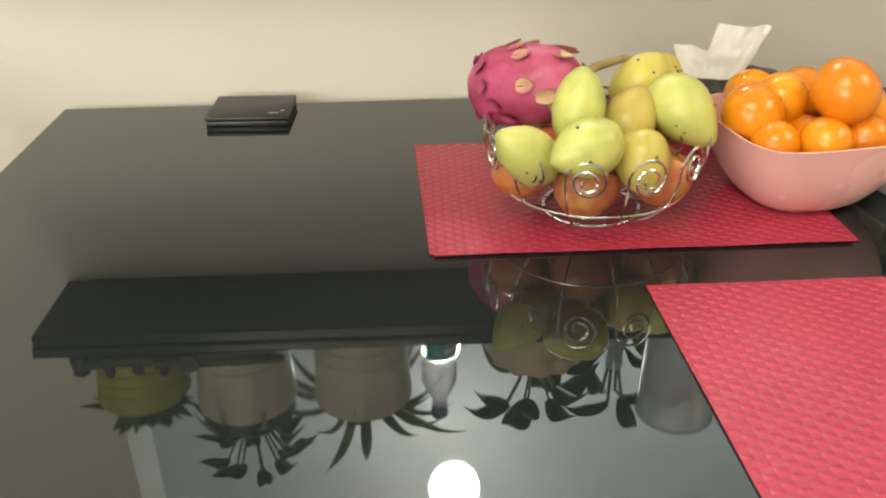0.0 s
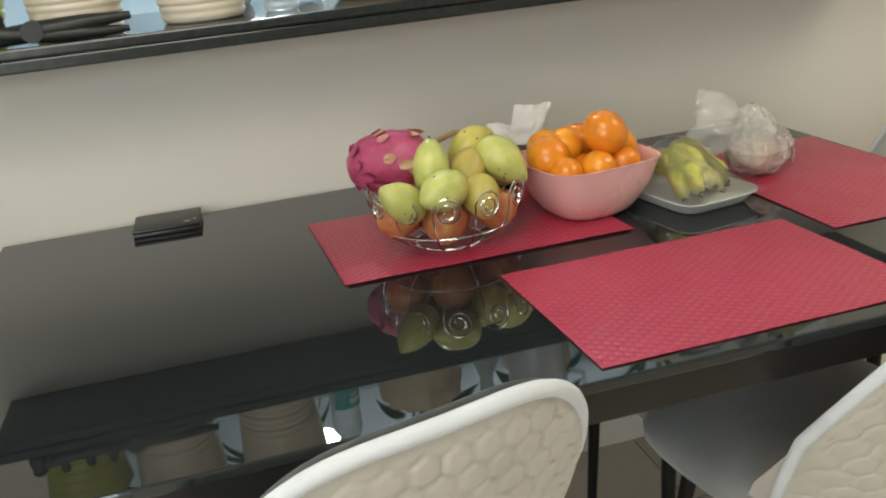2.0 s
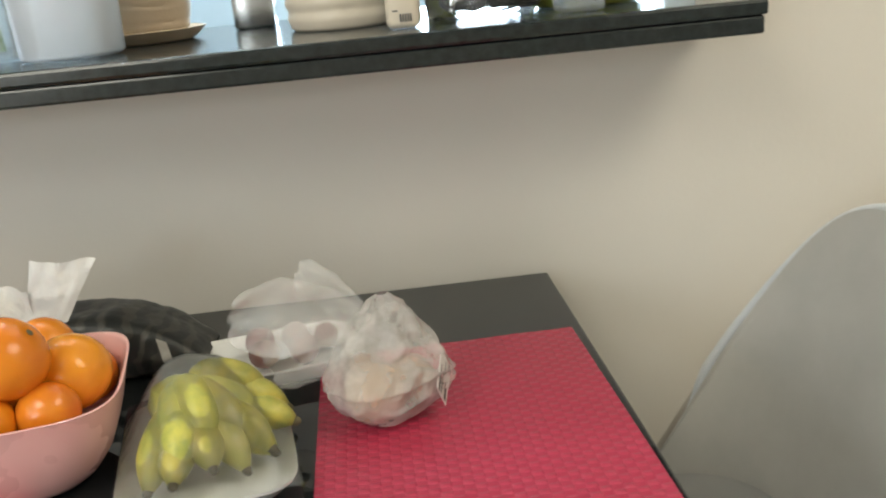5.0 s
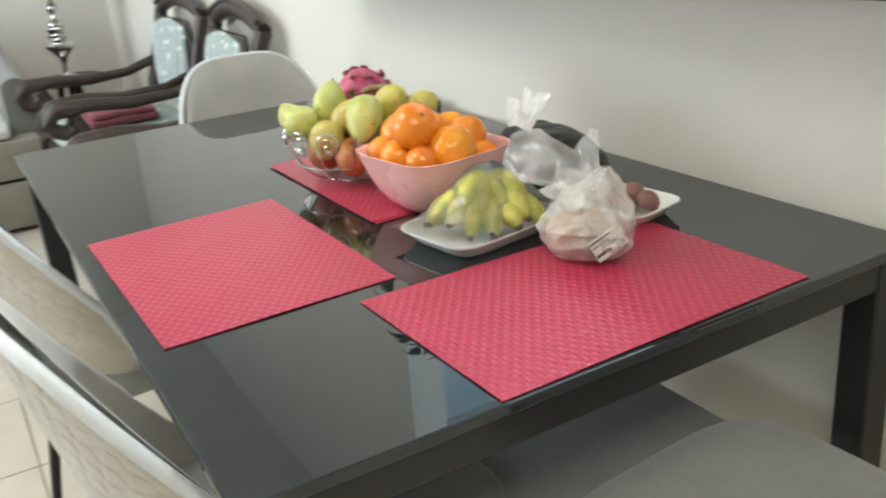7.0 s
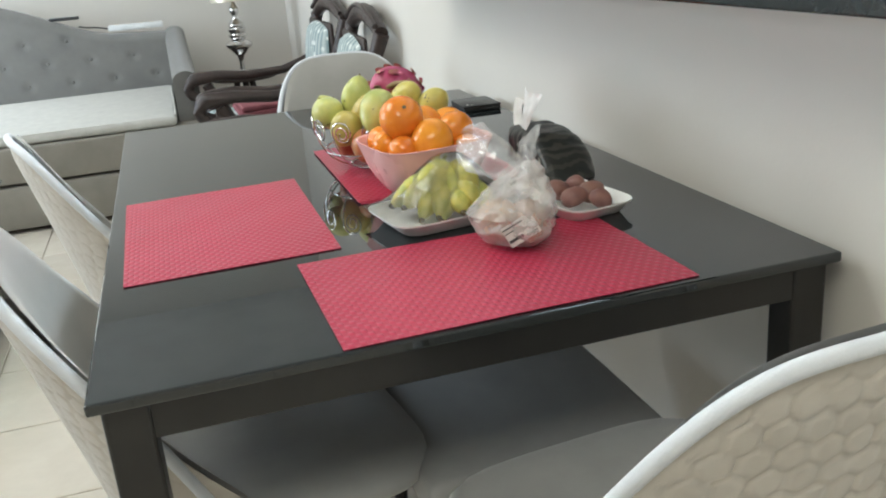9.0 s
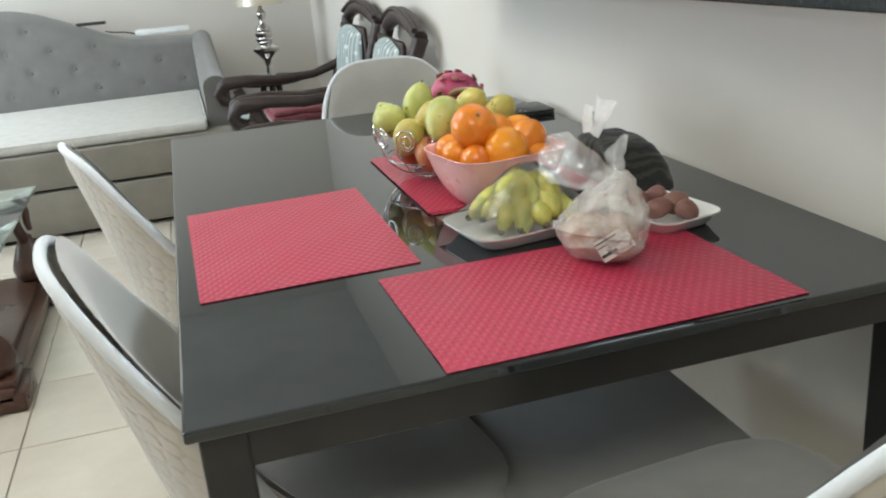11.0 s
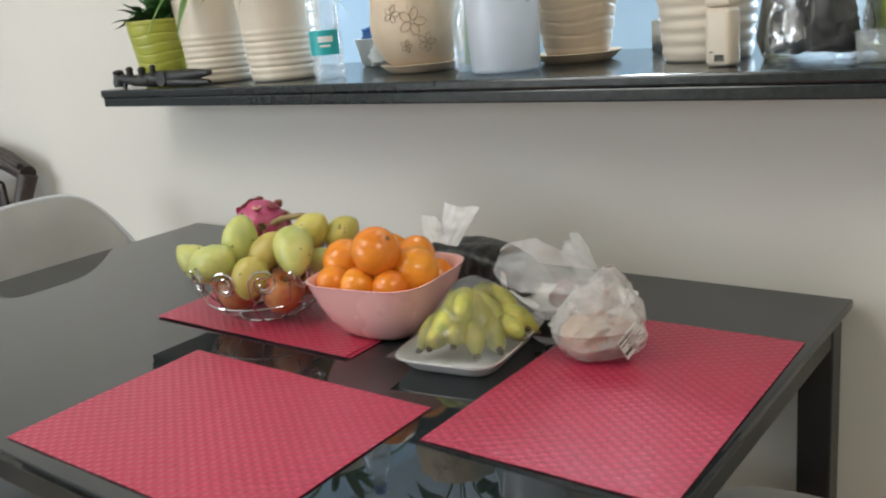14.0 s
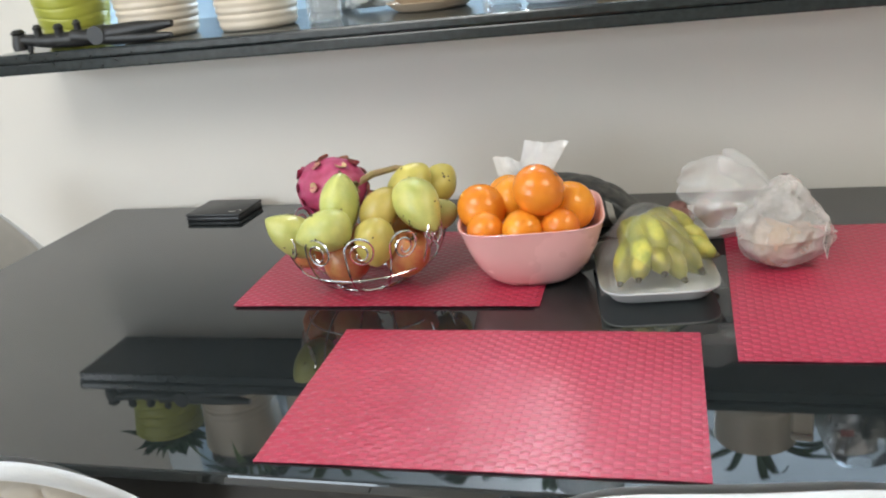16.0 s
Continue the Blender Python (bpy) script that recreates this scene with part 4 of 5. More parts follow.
def plant(pot, kind, count, top, seed, material):
    rng = random.Random(seed)
    for k in range(count):
        a = 2 * math.pi * k / count * 2.4 + rng.uniform(-0.2, 0.2)
        c, s = math.cos(a), math.sin(a)
        if kind == "spiky":
            bm = leaf_strap((0.012 * c, 0.012 * s, top - 0.01), (c, s, rng.uniform(0.2, 1.3)), rng.uniform(0.07, 0.115), 0.034, 0.25, k)
        elif kind == "strap":
            bm = leaf_strap((0.015 * c, 0.015 * s, top - 0.01), (c, s, rng.uniform(0.6, 1.35)), rng.uniform(0.18, 0.28), 0.020, rng.uniform(0.45, 1.1), k)
        else:
            base = (0.02 * c, 0.02 * s, top - 0.01)
            bushy = kind == "bushy"
            rise = rng.uniform(0.02, 0.13)
            knee = Vector((0.05 * c, 0.05 * s, top + rise))
            stalk = part("stalk", tube([base, (0.028 * c, 0.028 * s, top + rise * 0.6), knee], [0.003, 0.0025, 0.002], 6), M_LEAF2, pot)
            bm = leaf_strap(knee, (c, s, rng.uniform(-0.1, 0.5)), rng.uniform(0.04, 0.07) if bushy else rng.uniform(0.07, 0.11), rng.uniform(0.022, 0.034) if bushy else rng.uniform(0.04, 0.055), 0.5, k)
        part("leaf", bm, material, pot, "green leaf" if k == 0 else "", smooth=70)


pot = plant_pot("lime green ceramic pot with a dark spiky succulent", pose(0.048, -0.062, SZ), 0.058, 0.080, 0.145, M_LIME, wave=1.0)
plant(pot, "spiky", 46, 0.152, 1, M_LEAF)
pot = plant_pot("cream ceramic pot with ribbed foot and a leafy plant", pose(0.222, -0.045, SZ), 0.070, 0.088, 0.180, M_CERAMIC, ribs=8)
part("nursery_pot", lathe([(0.070, 0.165), (0.080, 0.190), (0.083, 0.212), (0.079, 0.212), (0.066, 0.165)], 40), M_BLACKPL, pot, "dark plastic nursery pot standing in the cream pot")
plant(pot, "bushy", 30, 0.195, 2, M_LEAF)
for k, (a, r) in enumerate(((-1.9, 0.5), (-1.2, 0.3))):
    part("leaf", leaf_strap((0.07 * math.cos(a), 0.07 * math.sin(a), 0.19), (math.cos(a), math.sin(a), 0.3), 0.10, 0.018, 1.3, k), M_LEAF2, pot, smooth=70)
pot = plant_pot("cream ceramic pot with ribbed foot and a striped spider plant", pose(0.430, -0.045, SZ), 0.070, 0.088, 0.180, M_CERAMIC, ribs=8)
plant(pot, "strap", 26, 0.180, 3, M_LEAF2)
fp = plant_pot("sand-coloured ceramic pot with raised flowers and scalloped rim", pose(0.747, 0.024, SZ), 0.060, 0.088, 0.138, M_SAND, saucer=0.083, scallop=1.0, belly=0.020)
plant(fp, "broad", 14, 0.15, 4, M_LEAF)
# raised flowers on the pot's side
for fx, fz, fr in ((0.72, 0.096, 0.027), (0.30, 0.112, 0.017), (0.98, 0.058, 0.018), (0.55, 0.052, 0.012)):
    for k in range(5):
        a0 = 2 * math.pi * k / 5
        pts = []
        for i in range(9):
            t = i / 8 * 2 * math.pi
            lx = fr * (0.55 + 0.45 * math.cos(t)) * math.cos(a0) - fr * 0.28 * math.sin(t) * math.sin(a0)
            lz = fr * (0.55 + 0.45 * math.cos(t)) * math.sin(a0) + fr * 0.28 * math.sin(t) * math.cos(a0)
            zz = fz + lz
            tt = min(1, max(0, (zz - 0.012) / 0.138))
            rr = 0.060 + 0.028 * tt ** 0.8 + 0.020 * math.sin(math.pi * tt ** 0.75) + 0.0012
            a = -1.75 + fx + lx / 0.095
            pts.append((rr * math.cos(a), rr * math.sin(a), zz))
        part("petal", tube(pts, 0.0006, 5), M_RELIEF, fp, "raised petal outline" if k == 0 else "")
wp = plant_pot("sand-coloured ceramic pot with wavy grooves on a saucer", pose(1.050, 0.100, SZ), 0.058, 0.082, 0.165, M_SAND, wave=1.0, saucer=0.080)
plant(wp, "broad", 7, 0.17, 6, M_LEAF)
rp = plant_pot("cream ceramic pot ribbed all round", pose(1.317, 0.042, SZ), 0.068, 0.080, 0.175, M_CERAMIC, ribs=5)
plant(rp, "strap", 12, 0.175, 7, M_LEAF)
gp = plant_pot("lime green ceramic pot at the counter's end", pose(1.640, 0.02, SZ), 0.066, 0.084, 0.150, M_LIME, wave=1.0, saucer=0.085)
plant(gp, "strap", 14, 0.15, 8, M_LEAF)

# water bottle
bottle = thing("water_bottle", "clear plastic water bottle with a teal label", "bottle", pose(0.566, -0.052, SZ) @ Matrix.Diagonal((1.02, 1.02, 1.04, 1)))
prof = [(0, 0.004), (0.018, 0.002), (0.026, 0.0), (0.031, 0.006)]
for i in range(1, 31):
    t = i / 30
    prof.append((0.0315 - 0.0012 * abs(math.sin(t * 7 * math.pi)) - 0.003 * math.exp(-((t - 0.62) / 0.08) ** 2), 0.006 + 0.135 * t))
prof += [(0.029, 0.155), (0.022, 0.172), (0.014, 0.186), (0.0125, 0.196), (0.0125, 0.206), (0, 0.206)]
part("bottle_body", lathe(prof, 36), M_CLEAR, bottle, "clear crinkled plastic", smooth=50)
part("cap", lathe([(0, 0.228), (0.013, 0.228), (0.0148, 0.226), (0.0148, 0.207), (0, 0.207)], 24), M_BLUEPL, bottle, "blue screw cap")
label = part("label", sheet(lambda u, v: (0.0328 * math.cos(-2.3 + 2.3 * u), 0.0328 * math.sin(-2.3 + 2.3 * u), 0.044 + 0.046 * v), 22, 2), M_TEAL, bottle, "teal paper label")
part("print_bar", sheet(lambda u, v: (0.0333 * math.cos(-1.3 + 0.9 * u), 0.0333 * math.sin(-1.3 + 0.9 * u), 0.068 + 0.011 * v), 10, 1), M_PAPER, label)
part("print_bar", sheet(lambda u, v: (0.0333 * math.cos(-1.2 + 0.6 * u), 0.0333 * math.sin(-1.2 + 0.6 * u), 0.059 + 0.004 * v), 10, 1), M_PAPER, label)

# milky jug
jug = thing("plastic_jug", "tall milky blue-white plastic jug", "jug", pose(0.996, -0.058, SZ))
part("jug_body", lathe([(0, 0.004), (0.056, 0.002), (0.060, 0.006), (0.063, 0.10), (0.067, 0.235), (0.069, 0.238), (0.066, 0.238), (0.060, 0.10), (0.057, 0.010), (0, 0.009)], 48), M_MILKY, jug, smooth=50)
part("rim", tube(ring(0.0685, 0.2385), 0.0022, 8, closed=True), M_MILKY, jug, "rolled rim")
part("handle", tube([(0.062, -0.022, 0.205), (0.086, -0.030, 0.200), (0.098, -0.034, 0.165), (0.094, -0.033, 0.130), (0.064, -0.022, 0.118)], 0.0055, 10), M_MILKY, jug, "curved jug handle")

# glass with green stems
vase = thing("glass_vase", "clear glass bottle holding green plant stems", "vase", pose(0.890, -0.010, SZ))
part("glass", lathe([(0, 0.004), (0.028, 0.002), (0.031, 0.006), (0.031, 0.09), (0.020, 0.115), (0.015, 0.14), (0.016, 0.17), (0.013, 0.17), (0.013, 0.14), (0.018, 0.114), (0.0285, 0.088), (0.0285, 0.010), (0, 0.008)], 32), M_CLEAR, vase, smooth=50)
for k in range(4):
    a = 1.6 * k
    part("stem", tube([(0.010 * math.cos(a), 0.010 * math.sin(a), 0.012), (0.004 * math.cos(a), 0.004 * math.sin(a), 0.12), (0.02 * math.cos(a + 1), 0.02 * math.sin(a + 1), 0.24)], 0.0032, 6), M_LEAF2, vase)
    part("leaf", leaf_strap((0.02 * math.cos(a + 1), 0.02 * math.sin(a + 1), 0.235), (math.cos(a), math.sin(a), 0.7), 0.12, 0.035, 0.7, k), M_LEAF, vase, smooth=70)

# small carton
carton = thing("small_carton", "small cream carton with a printed code patch", "carton", pose(1.391, -0.091, SZ, 0, 0, -8))
part("carton_body", box(-0.020, -0.018, 0, 0.020, 0.018, 0.082, 0.008, 4), M_CERAMIC, carton)
part("lid", box(-0.0195, -0.0175, 0.083, 0.0195, 0.0175, 0.098, 0.005), M_CERAMIC, carton)
for k in range(5):
    part("print_bar", box(-0.003 + 0.003 * k, -0.0190, 0.008, -0.0012 + 0.003 * k, -0.0182, 0.017), M_INK, carton, smooth=0)
part("print_bar", box(-0.011, -0.0190, 0.020, -0.005, -0.0182, 0.0215), M_INK, carton, smooth=0)

# bag with foil goods
snack = thing("snack_bag", "clear plastic bag of shiny foil packets", "bag", pose(1.500, -0.015, SZ))
part("foil_packet", crumple(-0.05, -0.02, 0.008, 0.03, 0.025, 0.165, 0.035, 0.016, 3), M_SILVERFOIL, snack, "crumpled silver foil packet")
part("foil_packet", crumple(0.0, -0.045, 0.008, 0.06, -0.014, 0.12, 0.03, 0.012, 8), M_BLACKPL, snack, "dark packet")
part("foil_packet", crumple(-0.055, -0.050, 0.008, -0.005, -0.022, 0.105, 0.025, 0.012, 5), M_STEEL, snack, "creased silver packet")
part("print_patch", box(-0.040, -0.052, 0.095, -0.018, -0.050, 0.108), M_REDP, snack, "red printed patch", smooth=0)
part("pouch", rumple(lathe([(0, 0.001), (0.07, 0.002), (0.082, 0.03), (0.080, 0.10), (0.060, 0.17), (0.02, 0.20)], 40), 0.05, 0.016, 6), M_CLING, snack, "clear plastic film")

# low clear box in front of the green pot
tray_box = thing("plastic_box", "low clear plastic box standing by the green pot", "box", pose(1.600, -0.098, SZ, 0, 0, 49) @ Matrix.Diagonal((0.8, 0.8, 0.8, 1)))
part("tub", lathe([(0, 0.002), (0.040, 0.001), (0.043, 0.006), (0.046, 0.044), (0.049, 0.046), (0.046, 0.047), (0.041, 0.008), (0, 0.006)], 4), M_CLEAR, tray_box, "clear moulded walls", smooth=30)
part("lid", lathe([(0, 0.052), (0.046, 0.051), (0.050, 0.048), (0.048, 0.047), (0, 0.0495)], 4), M_CLEAR, tray_box, "clear snap lid", smooth=30)

# black folded clip tool at the counter's edge
tool = thing("folding_tool", "black folded clamp lying on the counter's edge", "clamp", pose(0.150, -0.156, SZ + 0.015, 0, 0, 2))
part("arm", tube([(-0.16, 0.0, 0.010), (-0.10, 0.002, 0.003), (-0.03, 0.002, 0.002), (0.03, 0.0, 0.006), (0.09, 0.0, 0.010), (0.165, -0.004, 0.014)], [0.010, 0.013, 0.015, 0.016, 0.014, 0.006], 12), M_BLACKPL, tool)
part("arm", tube([(-0.04, -0.004, 0.008), (0.04, -0.004, -0.003), (0.12, -0.004, -0.006), (0.160, -0.004, -0.006)], [0.012, 0.012, 0.009, 0.005], 12), M_BLACKPL, tool)
for kx, kr, kz in ((-0.158, 0.014, 0.018), (-0.115, 0.009, 0.024), (-0.070, 0.010, 0.022), (-0.030, 0.008, 0.026)):
    part("knob", lathe([(0, -0.028), (kr, -0.028), (kr * 1.1, -0.018), (kr * 0.8, 0.0), (kr, 0.004), (kr * 0.6, 0.010), (0, 0.011)], 14), M_BLACKPL, tool).location = (kx, 0, kz)
part("hinge", lathe([(0, -0.014), (0.017, -0.014), (0.017, 0.014), (0, 0.014)], 18), M_BLACKPL, tool).matrix_local = Matrix.Translation((0.015, -0.004, 0.006)) @ Matrix.Rotation(radians(90), 4, "X")
part("foot", tube([(-0.135, 0.0, 0.003), (-0.138, -0.004, -0.015)], [0.006, 0.005], 8), M_BLACKPL, tool)

# kitchen side: sink tub, faucet, utensils
tub = thing("plastic_tub", "white plastic tub with a blue cloth", "tub", pose(0.480, 0.215, SZ, 0, 0, 12))
part("tub_body", lathe([(0, 0.003), (0.045, 0.0), (0.050, 0.004), (0.062, 0.060), (0.066, 0.062), (0.062, 0.063), (0.048, 0.008), (0, 0.008)], 36), M_WHITEPL, tub)
part("cloth", crumple(-0.045, -0.02, 0.03, 0.04, 0.02, 0.085, 0.03, 0.012, 2), M_BLUEPL, tub, "blue cleaning cloth")
litter = thing("carrier_bag", "small crumpled white plastic bag lying on the counter", "plastic bag", pose(0.605, 0.105, SZ, 0, 0, 30))
part("film", crumple(-0.050, -0.032, 0.006, 0.050, 0.032, 0.052, 0.03, 0.012, 4), M_WHITEPL, litter, "crumpled white plastic")
part("handle", tube([(0.040, 0.0, 0.040), (0.060, 0.006, 0.064), (0.078, 0.004, 0.040), (0.086, 0.0, 0.010)], [0.008, 0.006, 0.006, 0.005], 8), M_WHITEPL, litter, "twisted bag handle")
faucet = thing("kitchen_faucet", "arched chrome kitchen faucet over the sink", "faucet", pose(0.72, 0.62, 0.905))
part("spout", tube([(0, 0, 0)] + [(-0.09 + 0.09 * math.cos(a), 0, 0.30 + 0.09 * math.sin(a)) for a in [math.pi * i / 12 for i in range(13)]] + [(-0.18, 0, 0.25)], 0.011, 12), M_CHROME, faucet)
part("base", lathe([(0, 0), (0.026, 0), (0.024, 0.03), (0.014, 0.05), (0, 0.05)], 20), M_CHROME, faucet)
part("lever", tube([(0.0, -0.015, 0.06), (0.03, -0.05, 0.10)], 0.006, 8), M_CHROME, faucet)
kc = thing("kitchen_counter", "white kitchen counter with a steel sink", "counter", pose(0, 0, 0))
part("carcass", box(-1.19, 0.38, 0, 2.2, 0.95, 0.865, 0.004), M_WHITEPL, kc)
part("worktop", box(-1.19, 0.36, 0.866, 2.2, 0.97, 0.904, 0.004), M_STONE, kc, "black stone worktop")
part("sink_bowl", lathe([(0.16, 0.0), (0.155, 0.004), (0.13, 0.005), (0.0, 0.0045)], 40), M_STEEL, kc, "round steel sink").location = (0.45, 0.62, 0.9045)
holder = thing("utensil_holder", "steel utensil holder with a whisk and wooden spatulas", "utensil holder", pose(1.190, 0.200, SZ))
part("cup", box(-0.032, -0.022, 0, 0.028, 0.022, 0.060, 0.004), M_STEEL, holder)
part("spatula", sheet(lambda u, v: ((u - 0.5) * (0.018 + 0.030 * max(0, v - 0.45)) - 0.05 * v, 0.0, 0.03 + 0.15 * v), 4, 10), M_WOODLT, holder, "wooden spatula")
part("spatula", sheet(lambda u, v: ((u - 0.5) * (0.016 + 0.05 * max(0, v - 0.4)) + 0.04 * v, 0.01, 0.03 + 0.17 * v), 4, 10), M_WOODLT, holder, "wooden spatula")
for k in range(5):
    a = math.pi * k / 5
    part("whisk_wire", tube([(0.020 * math.sin(t) * math.cos(a), 0.020 * math.sin(t) * math.sin(a), 0.16 - 0.045 * math.cos(t)) for t in [2 * math.pi * i / 16 for i in range(16)]], 0.0011, 5, closed=True), M_CHROME, holder)
part("whisk_handle", tube([(0, 0, 0.02), (0, 0, 0.118)], 0.006, 8), M_STEEL, holder)

# kitchen globe lamps
for x, y in ((0.62, 0.80), (0.60, 1.62)):
    lamp = thing("globe_lamp", "lit white glass globe lamp hanging in the kitchen", "lamp", pose(x, y, 2.32), "globe lamps in the kitchen")
    part("globe", lathe([(0.0 if i in (0, 16) else 0.080 * math.sin(math.pi * i / 16), -0.080 * math.cos(math.pi * i / 16)) for i in range(17)], 28), M_GLOBE, lamp, "glowing glass globe")
    part("cap", lathe([(0, 0.078), (0.035, 0.074), (0.035, 0.10), (0, 0.105)], 20), M_CHROME, lamp)
    part("rod", tube([(0, 0, 0.10), (0, 0, 0.378)], 0.006, 8), M_CHROME, lamp)

# ---- living room ----
M_SOFA = paint("grey_sofa_linen", (0.165, 0.160, 0.148), (0.136, 0.132, 0.122), 0.9, scale=8, fine=500, bump=0.35, Sheen_Weight=0.3)
M_BASECLOTH = paint("taupe_sofa_base", (0.27, 0.25, 0.215), (0.23, 0.212, 0.18), 0.9, scale=8, fine=500, bump=0.3)
M_TICKING = paint("white_mattress_cloth", (0.57, 0.56, 0.52), (0.50, 0.49, 0.455), 0.9, scale=18, fine=300, bump=0.3)
M_DARKWOOD = paint("dark_carved_mahogany", (0.048, 0.030, 0.025), (0.022, 0.014, 0.012), 0.42, scale=30, fine=70, bump=0.5, depth=0.006)
M_MIRRORCHROME = paint("mirror_chrome", (0.72, 0.71, 0.70), None, 0.10, 1.0, scale=20, bump=0.0)
M_SHADE = paint("silver_lamp_shade", (0.72, 0.66, 0.56), (0.66, 0.60, 0.50), 0.35, 0.5, scale=10, bump=0.05)
M_SEATCLOTH = paint("maroon_seat_cloth", (0.24, 0.07, 0.08), (0.18, 0.05, 0.06), 0.85, scale=20, fine=300, bump=0.3)
M_GLASSTOP = glass("greenish_table_glass", (0.58, 0.74, 0.70))
M_REDWOOD = paint("reddish_carved_wood", (0.105, 0.048, 0.032), (0.055, 0.026, 0.019), 0.30, scale=16, fine=90, bump=0.25, depth=0.004)


def patterned(name):
    """Grey-blue cloth with rows of pale spots between wavy lines."""
    n = Nodes(name)
    co = n.coords()
    wave = n.add("ShaderNodeTexWave", Scale=9.0, Distortion=3.0, Detail=2.0)
    vor = n.add("ShaderNodeTexVoronoi", Scale=26.0)
    n.link(co, wave.inputs["Vector"])
    n.link(co, vor.inputs["Vector"])
    ramp = n.t.nodes.new("ShaderNodeValToRGB")
    ramp.color_ramp.elements[0].color, ramp.color_ramp.elements[1].color = (0.22, 0.28, 0.28, 1), (0.46, 0.50, 0.48, 1)
    n.link(wave.outputs[0], ramp.inputs[0])
    spots = n.t.nodes.new("ShaderNodeMix")
    spots.data_type = "RGBA"
    n.link(n.math("LESS_THAN", vor.outputs[0], 0.28), spots.inputs["Factor"])
    n.link(ramp.outputs[0], spots.inputs["A"])
    spots.inputs["B"].default_value = (0.66, 0.68, 0.64, 1)
    n.link(spots.outputs["Result"], n.b.inputs["Base Color"])
    n.b.inputs["Roughness"].default_value = 0.85
    return n.m


M_PATTERN = patterned("spotted_grey_blue_upholstery")

# tufted sofa with a mattress on it
sofa = thing("tufted_sofa", "grey button-tufted sofa with a curved high back", "sofa", pose(-1.97, -0.68, 0))
# local x runs back into the wall (negative), local y along the sofa (negative)
part("base", box(-1.42, -2.75, 0.235, -0.005, -0.02, 0.402, 0.012), M_BASECLOTH, sofa, "taupe upholstered base")
part("drawer_front", box(-1.42, -2.75, 0.02, 0.0, -0.02, 0.222, 0.010), M_BASECLOTH, sofa, "taupe lower base panel")
buttons = []
for r in range(4):
    for c in range(11):
        buttons.append((-0.20 - 0.24 * c - (0.12 if r % 2 else 0), 0.52 + 0.115 * r))


def back_top(y):
    s = min(1, max(0, (-y - 0.42) / 0.75))
    rise = s * s * (3 - 2 * s)
    return 0.735 + 0.040 * min(1, -y / 0.7) + 0.215 * rise


def sofa_back(u, v):
    y = -0.05 - 2.65 * u
    top = back_top(y)
    z = 0.34 + (top - 0.34) * v
    x = -1.20 - 0.22 * (z - 0.34) / 0.5 + 0.012 * math.sin(math.pi * min(1, v * 1.02)) - 0.05 * max(0, (v - 0.9) / 0.1) ** 2
    for by, bz in buttons:
        d = (y - by) ** 2 + (z - bz) ** 2
        if d < 0.004 and bz < top - 0.06:
            x -= 0.014 * math.exp(-d / 0.0006)
    return (x, y, z)


back_bm = sheet(sofa_back, 170, 50)
sheet(lambda u, v: (-1.62, -0.05 - 2.65 * u, 0.34 + (back_top(-0.05 - 2.65 * u) - 0.345) * v), 170, 2, bm=back_bm)
sheet(lambda u, v: (sofa_back(u, 1.0)[0] * (1 - v) - 1.62 * v, -0.05 - 2.65 * u, back_top(-0.05 - 2.65 * u) - 0.005 * v), 170, 4, bm=back_bm)
back_part = part("backrest", back_bm, M_SOFA, sofa, "button-tufted grey linen back", smooth=60)
for by, bz in buttons:
    if by > -2.6 and bz < back_top(by) - 0.06:
        x = sofa_back((-by - 0.05) / 2.65, (bz - 0.34) / (back_top(by) - 0.34))[0]
        bt = part("button", lathe([(0, 0.006), (0.008, 0.004), (0.011, 0.0), (0, -0.004)], 12), M_SOFA, back_part)
        bt.matrix_local = Matrix.Translation((x + 0.002, by, bz)) @ Matrix.Rotation(radians(90), 4, "Y")
for y0 in (0.0, -2.77):
    arm = bmesh.new()

    def arm_at(u, v, y0=y0):
        x = -0.14 - 1.36 * u
        top = 0.645 + 0.125 * max(0, (u - 0.15) / 0.85) ** 1.6
        a = math.pi * v
        return (x, y0 - 0.062 + 0.060 * math.cos(a), top - 0.05 + 0.05 * math.sin(a))
    sheet(arm_at, 30, 10, bm=arm)
    for s in (0.0, -0.122):
        sheet(lambda u, v, s=s: (-0.14 - 1.36 * u, y0 - 0.002 + (0.0 if s == 0 else -0.120), 0.02 + (0.645 + 0.125 * max(0, (u - 0.15) / 0.85) ** 1.6 - 0.05 - 0.02) * v), 30, 4, bm=arm)
    sheet(lambda u, v: (-0.14, y0 - 0.002 - 0.120 * u, 0.02 + 0.575 * v), 4, 4, bm=arm)
    sheet(lambda u, v: (-0.14, y0 - 0.062 + 0.060 * math.cos(math.pi * v) * u, 0.595 + 0.05 * math.sin(math.pi * v) * u), 4, 10, bm=arm)
    bmesh.ops.remove_doubles(arm, verts=arm.verts[:], dist=0.0005)
    part("armrest", arm, M_SOFA, sofa, "sloping grey linen armrest")

mattress = thing("mattress", "thin white mattress lying on the sofa seat", "mattress", pose(-2.0, -0.805, 0.403))
part("ticking", rumple(box(-1.16, -2.50, 0.002, 0.0, -0.005, 0.050, 0.020, 4), 0.25, 0.005, 2), M_TICKING, mattress, "white quilted cloth")
part("edge_cord", tube([(-0.012, -2.47, 0.044), (-0.002, -1.2, 0.047), (-0.012, -0.04, 0.046), (-0.05, -0.008, 0.047), (-1.10, -0.010, 0.050)], 0.005, 8), M_TICKING, mattress, "stitched white edge cord")

